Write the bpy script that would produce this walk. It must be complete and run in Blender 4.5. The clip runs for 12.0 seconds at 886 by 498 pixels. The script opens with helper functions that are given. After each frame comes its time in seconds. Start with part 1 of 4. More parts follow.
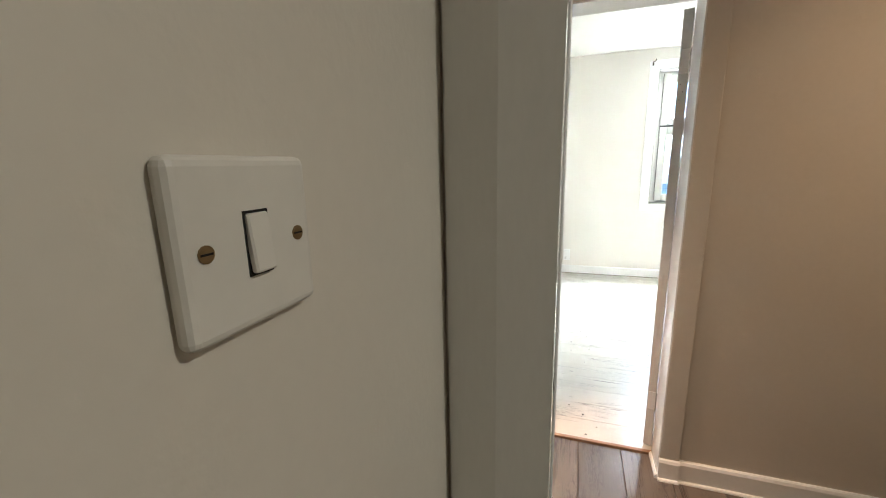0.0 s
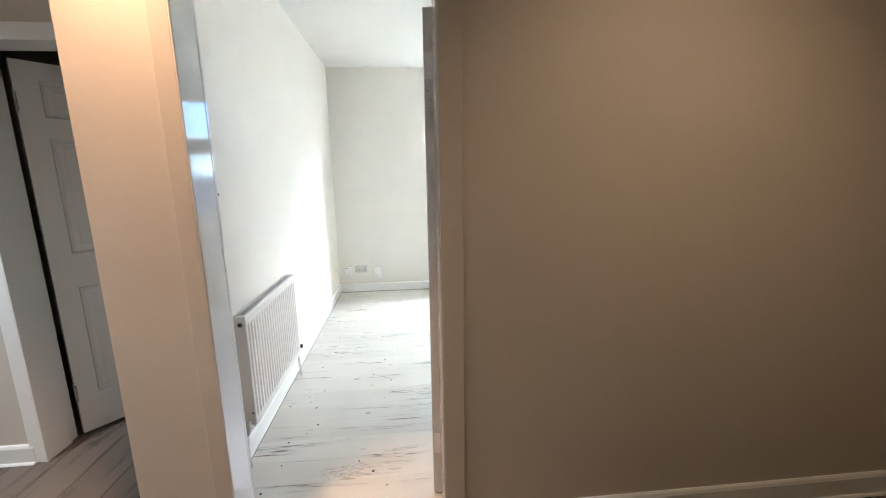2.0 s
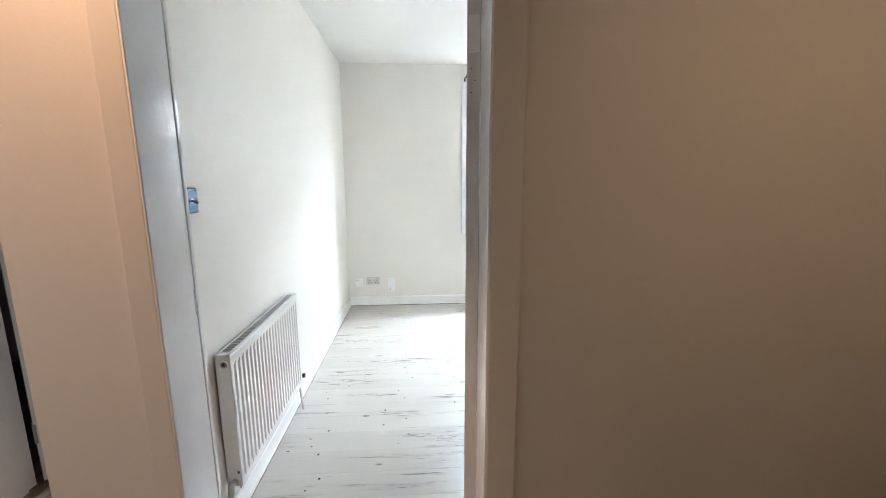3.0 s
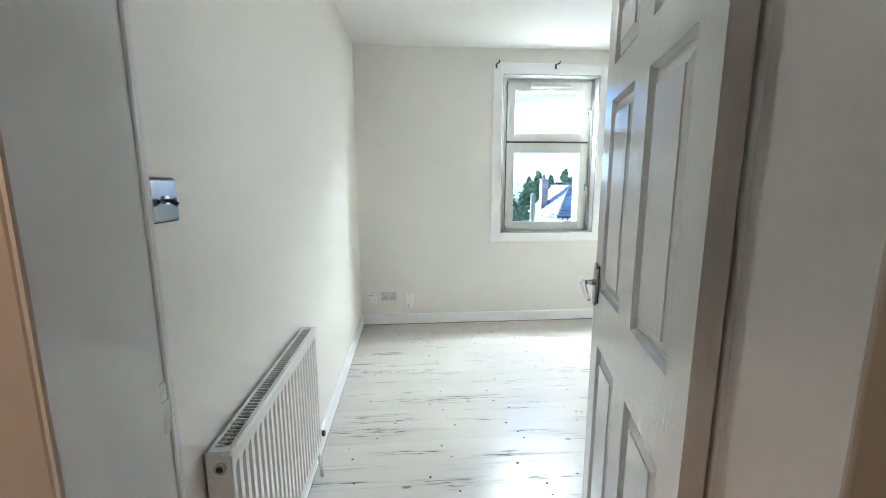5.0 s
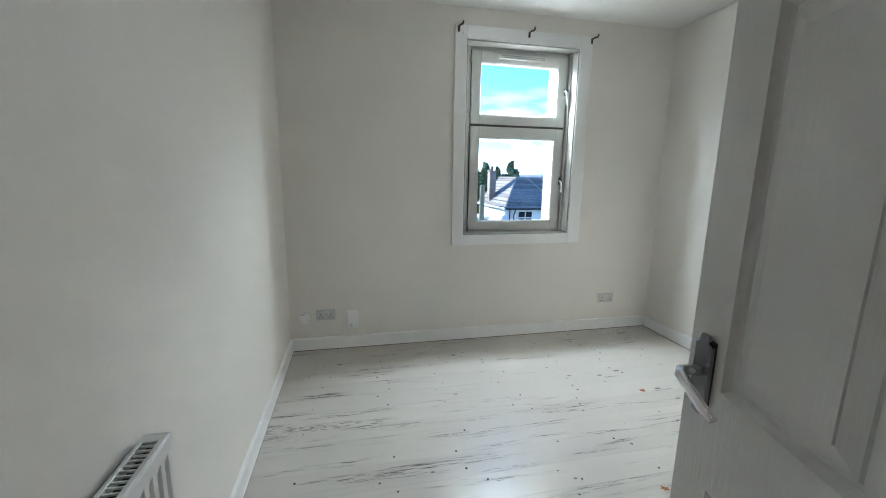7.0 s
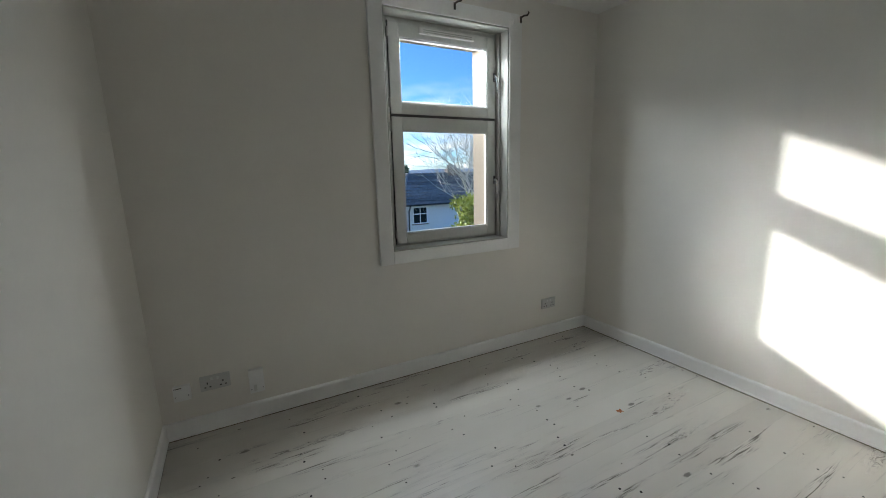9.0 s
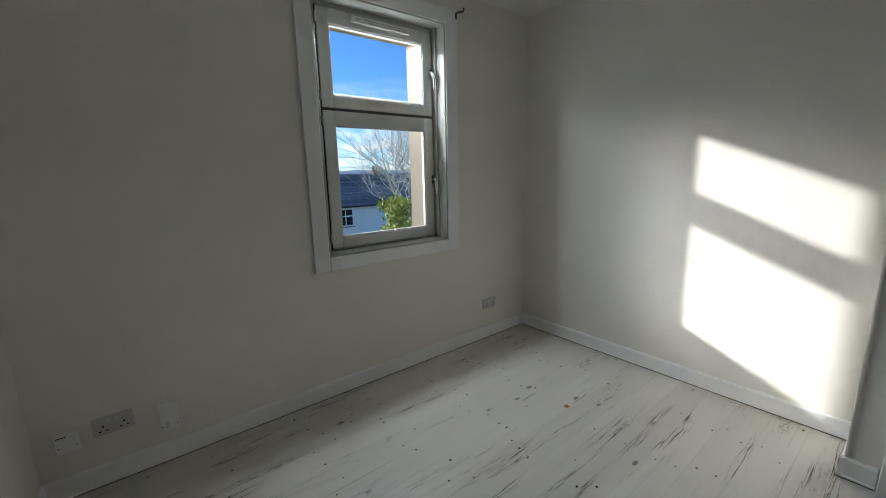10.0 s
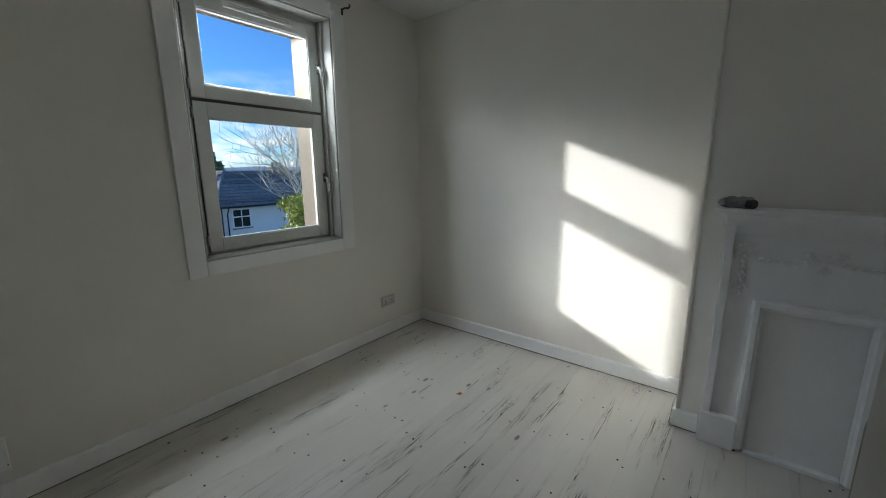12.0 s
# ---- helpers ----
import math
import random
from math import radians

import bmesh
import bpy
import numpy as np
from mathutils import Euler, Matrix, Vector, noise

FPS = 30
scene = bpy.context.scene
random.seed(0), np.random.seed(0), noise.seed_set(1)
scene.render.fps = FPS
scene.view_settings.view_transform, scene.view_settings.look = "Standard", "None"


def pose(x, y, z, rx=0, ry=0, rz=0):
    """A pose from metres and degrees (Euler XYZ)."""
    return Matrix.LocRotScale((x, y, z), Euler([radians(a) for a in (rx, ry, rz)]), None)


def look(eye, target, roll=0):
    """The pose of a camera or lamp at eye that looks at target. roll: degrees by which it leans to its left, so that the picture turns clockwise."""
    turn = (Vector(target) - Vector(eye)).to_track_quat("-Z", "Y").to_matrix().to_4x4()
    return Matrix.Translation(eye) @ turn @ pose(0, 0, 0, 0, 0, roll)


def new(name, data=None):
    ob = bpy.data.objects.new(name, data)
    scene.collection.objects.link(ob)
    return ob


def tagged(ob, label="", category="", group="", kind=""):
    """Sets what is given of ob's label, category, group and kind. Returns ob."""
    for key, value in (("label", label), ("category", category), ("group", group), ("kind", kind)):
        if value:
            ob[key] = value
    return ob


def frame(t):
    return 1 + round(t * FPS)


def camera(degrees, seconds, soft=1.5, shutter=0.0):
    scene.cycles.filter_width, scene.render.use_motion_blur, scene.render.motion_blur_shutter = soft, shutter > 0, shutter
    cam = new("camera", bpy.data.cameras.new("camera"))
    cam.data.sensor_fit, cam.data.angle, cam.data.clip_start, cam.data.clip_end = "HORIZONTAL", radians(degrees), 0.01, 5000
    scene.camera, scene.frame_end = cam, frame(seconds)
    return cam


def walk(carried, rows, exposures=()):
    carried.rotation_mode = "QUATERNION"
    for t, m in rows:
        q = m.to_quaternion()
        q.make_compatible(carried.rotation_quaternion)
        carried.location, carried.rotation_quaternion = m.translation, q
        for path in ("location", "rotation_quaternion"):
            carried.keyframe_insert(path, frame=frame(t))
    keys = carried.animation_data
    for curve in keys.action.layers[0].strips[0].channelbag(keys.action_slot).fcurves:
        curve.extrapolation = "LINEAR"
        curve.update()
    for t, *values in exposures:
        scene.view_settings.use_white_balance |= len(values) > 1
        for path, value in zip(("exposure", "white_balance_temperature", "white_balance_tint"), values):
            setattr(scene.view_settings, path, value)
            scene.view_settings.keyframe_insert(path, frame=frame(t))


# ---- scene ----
cam = camera(96.9, 12.0, soft=1.0)
PATH = [
    (0, (0.046, 0.288, 1.367), (-0.589, 2.139, 0.951), -1.3),
    (0.5, (0.12, 0.315, 1.364), (-0.178, 2.25, 0.957), -0.8),
    (1, (0.211, 0.414, 1.37), (0.146, 2.373, 0.971), -1.1),
    (1.5, (0.316, 0.529, 1.374), (0.405, 2.489, 0.985), -1.3),
    (2, (0.335, 0.705, 1.368), (0.507, 2.664, 0.999), -1.0),
    (2.5, (0.319, 0.919, 1.39), (0.491, 2.882, 1.048), -0.7),
    (3, (0.277, 1.094, 1.375), (0.395, 3.06, 1.031), -0.2),
    (3.5, (0.238, 1.296, 1.374), (0.304, 3.271, 1.062), 0.3),
    (3.7, (0.197, 1.383, 1.339), (0.268, 3.358, 1.036), -0.5),
    (5.3, (-0.026, 1.737, 1.338), (0.159, 3.7, 1.003), 0.3),
    (5.5, (-0.027, 1.803, 1.335), (0.182, 3.762, 0.988), 0.5),
    (6, (-0.001, 2.006, 1.345), (0.259, 3.958, 0.997), 0.8),
    (6.5, (0.021, 2.177, 1.336), (0.356, 4.115, 0.978), 1.1),
    (8.5, (-0.042, 2.906, 1.391), (0.718, 4.716, 1.01), -1.3),
    (9, (-0.056, 3.019, 1.381), (0.865, 4.752, 0.996), -1.4),
    (9.5, (-0.069, 3.123, 1.378), (1.013, 4.76, 0.993), -1.3),
    (10, (-0.072, 3.172, 1.368), (1.158, 4.702, 0.982), -1.2),
    (10.5, (-0.077, 3.185, 1.366), (1.284, 4.598, 0.977), -1.2),
    (11, (-0.063, 3.151, 1.364), (1.392, 4.465, 0.969), -1.1),
    (11.5, (-0.042, 3.117, 1.371), (1.473, 4.358, 0.968), -0.8),
    (12, (-0.015, 3.067, 1.369), (1.528, 4.276, 0.969), -0.4),
]
EXPOSURES = [(0.0, 5.4, 6150, 5), (1.0, 5.2, 6200, 6), (1.5, 5.1, 6100, 6), (2.5, 4.95, 5900, 7), (3.5, 4.8, 5800, 7), (5.5, 4.15, 5950, 4), (6.5, 3.65, 5950, 5), (8.5, 2.4, 6350, 7), (9.5, 2.1, 6350, 7), (11.0, 1.98, 6250, 6), (12.0, 1.92, 6200, 6)]
SKY_STRENGTH, SUN_STRENGTH, HALL_WATTS, LANDING_WATTS, RECESS_WATTS, ENTRY_WATTS, OPENING_WATTS = 0.050, 1.45, 5.8, 1.05, 4.6, 1.75, 3.7
walk(cam, [(t, look(eye, target, roll)) for t, eye, target, roll in PATH], EXPOSURES)

# ---- light ----
SUN_DIR = Vector((0.97, -1.40, -0.612)).normalized()
SUN_EL = math.asin(-SUN_DIR.z)
SUN_AZ = math.atan2(-SUN_DIR.x, -SUN_DIR.y)
world = bpy.data.worlds.new("world")
scene.world = world
world.use_nodes = True
wn, wl = world.node_tree.nodes, world.node_tree.links
sky = wn.new("ShaderNodeTexSky")
sky.sky_type, sky.sun_disc = "NISHITA", False
sky.sun_elevation, sky.sun_rotation = SUN_EL, SUN_AZ
sky.altitude, sky.air_density, sky.dust_density, sky.ozone_density = 100, 1.0, 0.0, 8.0
wn["Background"].inputs["Strength"].default_value = SKY_STRENGTH
# thin cumulus low over the horizon
tc = wn.new("ShaderNodeTexCoord")
sep = wn.new("ShaderNodeSeparateXYZ")
wl.new(tc.outputs["Generated"], sep.inputs[0])
mp = wn.new("ShaderNodeMapping")
mp.inputs["Scale"].default_value = (7, 7, 26)
wl.new(tc.outputs["Generated"], mp.inputs[0])
cn = wn.new("ShaderNodeTexNoise")
cn.inputs["Scale"].default_value, cn.inputs["Detail"].default_value = 1.6, 6
wl.new(mp.outputs[0], cn.inputs["Vector"])
cr = wn.new("ShaderNodeMapRange")
cr.inputs["From Min"].default_value, cr.inputs["From Max"].default_value = 0.40, 0.66
wl.new(cn.outputs["Fac"], cr.inputs["Value"])
ch = wn.new("ShaderNodeMapRange")
ch.inputs["From Min"].default_value, ch.inputs["From Max"].default_value = 0.22, 0.04
wl.new(sep.outputs["Z"], ch.inputs["Value"])
cm = wn.new("ShaderNodeMath")
cm.operation = "MULTIPLY"
wl.new(cr.outputs[0], cm.inputs[0])
wl.new(ch.outputs[0], cm.inputs[1])
cx = wn.new("ShaderNodeMixRGB")
cx.inputs["Color2"].default_value = (6.6, 6.7, 6.9, 1)
wl.new(cm.outputs[0], cx.inputs["Fac"])
deep = wn.new("ShaderNodeMixRGB")
deep.blend_type = "MULTIPLY"
deep.inputs["Fac"].default_value, deep.inputs["Color2"].default_value = 1.0, (0.90, 0.97, 1.08, 1)
wl.new(sky.outputs[0], deep.inputs["Color1"])
wl.new(deep.outputs[0], cx.inputs["Color1"])
wl.new(cx.outputs[0], wn["Background"].inputs["Color"])

sun = new("sun", bpy.data.lights.new("sun", "SUN"))
sun.data.energy, sun.data.angle, sun.data.color = SUN_STRENGTH, radians(1.3), (1.0, 0.97, 0.93)
sun.rotation_euler = SUN_DIR.to_track_quat("-Z", "Y").to_euler()


def downlight(name, place, watts, colour, cone, aim=(0, 0, -1)):
    lamp = new(name, bpy.data.lights.new(name, "SPOT"))
    lamp.location, lamp.data.energy, lamp.data.color, lamp.data.shadow_soft_size = place, watts, colour, 0.035
    lamp.rotation_euler = Vector(aim).to_track_quat("-Z", "Y").to_euler()
    lamp.data.spot_size, lamp.data.spot_blend = radians(cone), 1.0
    return lamp


# lamps out of view, places assumed
downlight("unseen_hall_lamp", (-0.47, 1.84, 2.515), HALL_WATTS, (1.0, 0.58, 0.34), 74)
# added only to brighten the hall wall right of the doorway
downlight("unseen_hall_lamp", (1.28, 1.04, 2.515), LANDING_WATTS, (1.0, 0.66, 0.40), 104, (0.0, 0.80, -1.95))
downlight("unseen_hall_lamp", (-1.85, 1.85, 2.515), RECESS_WATTS, (0.93, 0.96, 1.0), 125)
downlight("entry_downlight_bulb", (1.40, 0.50, 2.515), ENTRY_WATTS, (1.0, 0.91, 0.78), 160)

# added area lamp, hidden under the outer lintel, boosting skylight through the window's opening
fill_lamp = new("opening_fill_lamp", bpy.data.lights.new("opening_fill_lamp", "AREA"))
fill_lamp.data.shape, fill_lamp.data.size, fill_lamp.data.size_y = "RECTANGLE", 0.52, 0.058
fill_lamp.data.energy, fill_lamp.data.color = OPENING_WATTS, (0.88, 0.94, 1.0)
fill_lamp.location = (1.315, 5.592, 2.2585)


# ---- materials ----
def material(name, colour, rough=0.5, metal=0.0, vary=0.06, vary_scale=1.2, grain=0.0, grain_scale=60.0, bump=0.0, bump_scale=120.0,
             stretch=(1, 1, 1), rough_vary=0.0, random=0.0, coat=0.0, bump_distance=0.002):
    """A Principled material with broad and fine variation of colour, roughness and relief, at world size."""
    m = bpy.data.materials.new(name)
    m.use_nodes = True
    nodes, links = m.node_tree.nodes, m.node_tree.links
    b = nodes["Principled BSDF"]
    b.inputs["Roughness"].default_value, b.inputs["Metallic"].default_value = rough, metal
    b.inputs["Coat Weight"].default_value = coat
    b.inputs["Coat Roughness"].default_value = 0.08
    geo = nodes.new("ShaderNodeNewGeometry")
    mapping = nodes.new("ShaderNodeMapping")
    mapping.inputs["Scale"].default_value = stretch
    links.new(geo.outputs["Position"], mapping.inputs[0])

    def noise_at(scale, detail=4.0):
        n = nodes.new("ShaderNodeTexNoise")
        n.inputs["Scale"].default_value, n.inputs["Detail"].default_value = scale, detail
        links.new(mapping.outputs[0], n.inputs["Vector"])
        return n.outputs["Fac"]

    def centred(value, amount):
        r = nodes.new("ShaderNodeMapRange")
        r.inputs["From Min"].default_value, r.inputs["From Max"].default_value = 0.25, 0.75
        r.inputs["To Min"].default_value, r.inputs["To Max"].default_value = 1 - amount, 1 + amount
        links.new(value, r.inputs["Value"])
        return r.outputs[0]

    def times(a, c):
        t = nodes.new("ShaderNodeMath")
        t.operation = "MULTIPLY"
        links.new(a, t.inputs[0])
        links.new(c, t.inputs[1])
        return t.outputs[0]

    factor = times(centred(noise_at(vary_scale), vary), centred(noise_at(grain_scale), grain))
    if random:
        info = nodes.new("ShaderNodeObjectInfo")
        factor = times(factor, centred(info.outputs["Random"], random))
    hsv = nodes.new("ShaderNodeHueSaturation")
    hsv.inputs["Color"].default_value = (*colour, 1)
    links.new(factor, hsv.inputs["Value"])
    links.new(hsv.outputs[0], b.inputs["Base Color"])
    if rough_vary:
        r = nodes.new("ShaderNodeMath")
        r.operation = "MULTIPLY"
        r.inputs[1].default_value = rough
        links.new(centred(noise_at(vary_scale * 6), rough_vary), r.inputs[0])
        links.new(r.outputs[0], b.inputs["Roughness"])
    if bump:
        bp = nodes.new("ShaderNodeBump")
        bp.inputs["Strength"].default_value, bp.inputs["Distance"].default_value = bump, bump_distance
        links.new(noise_at(bump_scale, 5), bp.inputs["Height"])
        links.new(bp.outputs[0], b.inputs["Normal"])
    return m


WALL = material("bedroom_wall_paint", (0.825, 0.794, 0.738), 0.6, vary=0.018, grain=0.008, bump=0.12, bump_scale=180, bump_distance=0.001)
HALL = material("hall_wall_paint", (0.66, 0.61, 0.54), 0.5, vary=0.035, vary_scale=0.9, grain=0.015, bump=0.25, bump_scale=140, bump_distance=0.001)
ENTRY = material("entry_room_paint", (0.68, 0.64, 0.57), 0.5, vary=0.03, grain=0.015, bump=0.3, bump_scale=110, bump_distance=0.001)
CEIL = material("ceiling_paint", (0.86, 0.85, 0.82), 0.8, vary=0.02, bump=0.2, bump_scale=150, bump_distance=0.001)
GLOSS = material("gloss_white_paint", (0.82, 0.815, 0.79), 0.06, vary=0.03, vary_scale=3, grain=0.015, bump=0.30, bump_scale=16, stretch=(2.2, 2.2, 0.6), bump_distance=0.002)
DOORGLOSS = material("grained_white_door_paint", (0.76, 0.755, 0.735), 0.08, vary=0.02, bump=0.55, bump_scale=60, stretch=(2.6, 2.6, 0.2), bump_distance=0.0016)
SATIN = material("satin_white_paint", (0.90, 0.897, 0.885), 0.3, vary=0.025, vary_scale=3, grain=0.02, bump=0.2, bump_scale=40, bump_distance=0.001)
MANTEL = material("fireplace_white_paint", (0.91, 0.915, 0.915), 0.3, vary=0.03, vary_scale=4, grain=0.02, bump=0.3, bump_scale=50, bump_distance=0.001)
UPVC = material("aged_window_frame_paint", (0.68, 0.685, 0.655), 0.35, vary=0.06, vary_scale=5, grain=0.04, bump=0.15)
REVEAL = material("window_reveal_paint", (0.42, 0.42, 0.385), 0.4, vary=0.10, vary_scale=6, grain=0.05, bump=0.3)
ENAMEL = material("radiator_enamel", (0.80, 0.79, 0.76), 0.28, vary=0.02, vary_scale=4, grain=0.01)
PLASTIC = material("white_plastic", (0.74, 0.735, 0.71), 0.3, vary=0.02, vary_scale=8)
AGED = material("aged_switch_plastic", (0.70, 0.68, 0.63), 0.35, vary=0.04, vary_scale=14, grain=0.02)
CHROME = material("chrome", (0.90, 0.90, 0.91), 0.2, 1.0, vary=0.03, vary_scale=10)
NICKEL = material("black_nickel", (0.30, 0.31, 0.34), 0.16, 1.0, vary=0.12, vary_scale=18, bump=0.12, bump_scale=22)
STEEL = material("dull_steel", (0.42, 0.41, 0.38), 0.38, 1.0, vary=0.2, vary_scale=40)
BRASS = material("tarnished_screw_brass", (0.34, 0.26, 0.15), 0.4, 1.0, vary=0.2, vary_scale=60)
BLACK = material("black_plastic", (0.02, 0.02, 0.02), 0.45, vary=0.1)
RUBBER = material("window_seal_rubber", (0.05, 0.05, 0.048), 0.6, vary=0.1)
DARKHOLE = material("dark_hole", (0.012, 0.011, 0.01), 0.9, vary=0.1)
RAWWOOD = material("bare_threshold_wood", (0.33, 0.20, 0.125), 0.55, vary=0.15, vary_scale=8, grain=0.25, grain_scale=30, stretch=(0.4, 5, 5), bump=0.3)
STONE = material("painted_stone_reveal", (0.28, 0.225, 0.17), 0.85, vary=0.08, vary_scale=4, grain=0.10, bump=0.6, bump_scale=70)
RENDER = material("white_roughcast", (0.86, 0.85, 0.82), 0.9, vary=0.05, vary_scale=0.6, grain=0.08, grain_scale=12, bump=0.6, bump_scale=30)
SLATE = material("concrete_roof_tile", (0.21, 0.20, 0.19), 0.95, vary=0.15, vary_scale=0.5, grain=0.25, grain_scale=6, random=0.2)
BRICK = material("sooty_chimney_brick", (0.25, 0.20, 0.17), 0.9, vary=0.25, vary_scale=2, grain=0.3, grain_scale=14)
LEAD = material("dark_gutter", (0.03, 0.03, 0.033), 0.5, vary=0.1)
BARK = material("pale_bark", (0.62, 0.58, 0.50), 0.9, vary=0.2, vary_scale=3, grain=0.2, grain_scale=25)
SOCKET = material("greyed_socket_plastic", (0.60, 0.59, 0.565), 0.3, vary=0.03, vary_scale=8)
BRACKET = material("dark_bronze_metal", (0.07, 0.06, 0.05), 0.45, 0.6, vary=0.2, vary_scale=40)
CONIFER = material("conifer_foliage", (0.12, 0.17, 0.08), 0.8, vary=0.35, vary_scale=0.7, grain=0.3, grain_scale=5)
LEAFY = material("laurel_foliage", (0.42, 0.44, 0.085), 0.45, vary=0.45, vary_scale=1.6, grain=0.3, grain_scale=9)
POLE = material("weathered_pole_wood", (0.26, 0.24, 0.16), 0.9, vary=0.15, vary_scale=1, grain=0.2, stretch=(6, 6, 0.5))
GROUND = material("far_ground", (0.09, 0.125, 0.05), 0.95, vary=0.5, vary_scale=0.03, grain=0.25, grain_scale=0.5)
HILLS = material("hazy_hills", (0.22, 0.29, 0.36), 1.0, vary=0.25, vary_scale=0.02, grain=0.2, grain_scale=0.12)
FARSTONE = material("far_house_stone", (0.25, 0.24, 0.24), 0.9, vary=0.15, vary_scale=0.3, grain=0.1)
DARKGLASS = material("far_window_glass", (0.02, 0.025, 0.03), 0.1, vary=0.1)
GAP = material("brown_gap_strip", (0.13, 0.095, 0.065), 0.9, vary=0.5, vary_scale=9, grain=0.3)
GREENHOUSE = material("greenhouse_frame", (0.25, 0.33, 0.34), 0.4, vary=0.1)
DRYLEAF = material("dry_leaf", (0.34, 0.11, 0.03), 0.7, vary=0.3, vary_scale=60)


def glass_material(name, rough=0.0, tint=(0.96, 0.98, 0.97)):
    m = bpy.data.materials.new(name)
    m.use_nodes = True
    b = m.node_tree.nodes["Principled BSDF"]
    b.inputs["Base Color"].default_value = (*tint, 1)
    b.inputs["Roughness"].default_value, b.inputs["Transmission Weight"].default_value, b.inputs["IOR"].default_value = rough, 1.0, 1.1
    return m


GLASS = glass_material("window_glass")
WRAP = glass_material("crumpled_clear_plastic", 0.12, (0.93, 0.94, 0.95))
WRAP.node_tree.nodes["Principled BSDF"].inputs["Transmission Weight"].default_value = 0.72


def board_material(name, base, dark, rough, along, knot_scale, streak, worn, random, bump):
    """Boards with stretched grain, worn streaks and knots, running along x or y."""
    m = bpy.data.materials.new(name)
    m.use_nodes = True
    nodes, links = m.node_tree.nodes, m.node_tree.links
    b = nodes["Principled BSDF"]
    geo, info = nodes.new("ShaderNodeNewGeometry"), nodes.new("ShaderNodeObjectInfo")
    shift = nodes.new("ShaderNodeVectorMath")
    shift.operation = "MULTIPLY_ADD"
    shift.inputs[1].default_value = (1, 1, 1)
    comb = nodes.new("ShaderNodeCombineXYZ")
    mul = nodes.new("ShaderNodeMath")
    mul.operation, mul.inputs[1].default_value = "MULTIPLY", 37.0
    links.new(info.outputs["Random"], mul.inputs[0])
    links.new(mul.outputs[0], comb.inputs["X"])
    links.new(mul.outputs[0], comb.inputs["Z"])
    links.new(geo.outputs["Position"], shift.inputs[0])
    links.new(comb.outputs[0], shift.inputs[2])

    def mapped(scale_along, scale_across):
        mp_ = nodes.new("ShaderNodeMapping")
        mp_.inputs["Scale"].default_value = (scale_along, scale_across, 1) if along == "x" else (scale_across, scale_along, 1)
        links.new(shift.outputs[0], mp_.inputs[0])
        return mp_.outputs[0]

    def noise_of(vector, scale, detail=5, distortion=0.0):
        n = nodes.new("ShaderNodeTexNoise")
        n.inputs["Scale"].default_value, n.inputs["Detail"].default_value, n.inputs["Distortion"].default_value = scale, detail, distortion
        links.new(vector, n.inputs["Vector"])
        return n.outputs["Fac"]

    def ramp(value, low, high, top=1.0):
        r = nodes.new("ShaderNodeMapRange")
        r.inputs["From Min"].default_value, r.inputs["From Max"].default_value, r.inputs["To Max"].default_value = low, high, top
        links.new(value, r.inputs["Value"])
        return r.outputs[0]

    def op(kind, a, c):
        t = nodes.new("ShaderNodeMath")
        t.operation = kind
        for socket, v in zip(t.inputs, (a, c)):
            if isinstance(v, (int, float)):
                socket.default_value = v
            else:
                links.new(v, socket)
        return t.outputs[0]

    grain = noise_of(mapped(2.0, 34.0), 2.2, 6, 0.6)
    fine = noise_of(mapped(5.0, 120.0), 1.0, 6, 1.4)
    patches = ramp(noise_of(mapped(1.5, 13.0), 1.0, 4, 0.5), worn, worn + 0.10)
    streaks = op("MULTIPLY", op("MAXIMUM", ramp(fine, 0.46, 0.62), 0.14), patches)
    hairs = op("MULTIPLY", ramp(noise_of(mapped(1.1, 70.0), 1.0, 3), 0.66, 0.74), 0.45)

    flake = ramp(noise_of(mapped(14.0, 62.0), 1.0, 5, 1.8), 0.44, 0.60)
    blotch = op("MULTIPLY", op("MULTIPLY", ramp(noise_of(mapped(1.15, 7.5), 1.0, 3, 0.3), worn + 0.05, worn + 0.13), flake), 0.7)

    def spots(scale, sx, sy, size, share):
        v_ = nodes.new("ShaderNodeTexVoronoi")
        v_.inputs["Scale"].default_value = scale
        links.new(mapped(sx, sy), v_.inputs["Vector"])
        pick = nodes.new("ShaderNodeSeparateColor")
        links.new(v_.outputs["Color"], pick.inputs[0])
        shape = op("ADD", v_.outputs["Distance"], op("MULTIPLY", op("SUBTRACT", fine, 0.5), size * 0.9))
        return op("MULTIPLY", ramp(shape, size, size * 0.55), ramp(pick.outputs[0], share, share + 0.01))

    knots = spots(knot_scale, 0.75, 1.4, 0.075, 0.45)
    specks = spots(knot_scale * 2.3, 0.6, 1.3, 0.06, 0.4)
    marks = op("MAXIMUM", op("MAXIMUM", op("MAXIMUM", op("MULTIPLY", streaks, streak), blotch), hairs), op("MAXIMUM", op("MULTIPLY", knots, 0.8), op("MULTIPLY", specks, 0.95)))
    broad = ramp(noise_of(mapped(0.5, 3.0), 1.0, 2), 0.2, 0.8)
    value = op("ADD", op("MULTIPLY", broad, 0.15), op("ADD", 0.95 - random / 2, op("MULTIPLY", info.outputs["Random"], random)))
    hsv = nodes.new("ShaderNodeHueSaturation")
    hsv.inputs["Color"].default_value = (*base, 1)
    links.new(value, hsv.inputs["Value"])
    mix = nodes.new("ShaderNodeMixRGB")
    mix.inputs["Color2"].default_value = (*dark, 1)
    links.new(marks, mix.inputs["Fac"])
    links.new(hsv.outputs[0], mix.inputs["Color1"])
    links.new(mix.outputs[0], b.inputs["Base Color"])
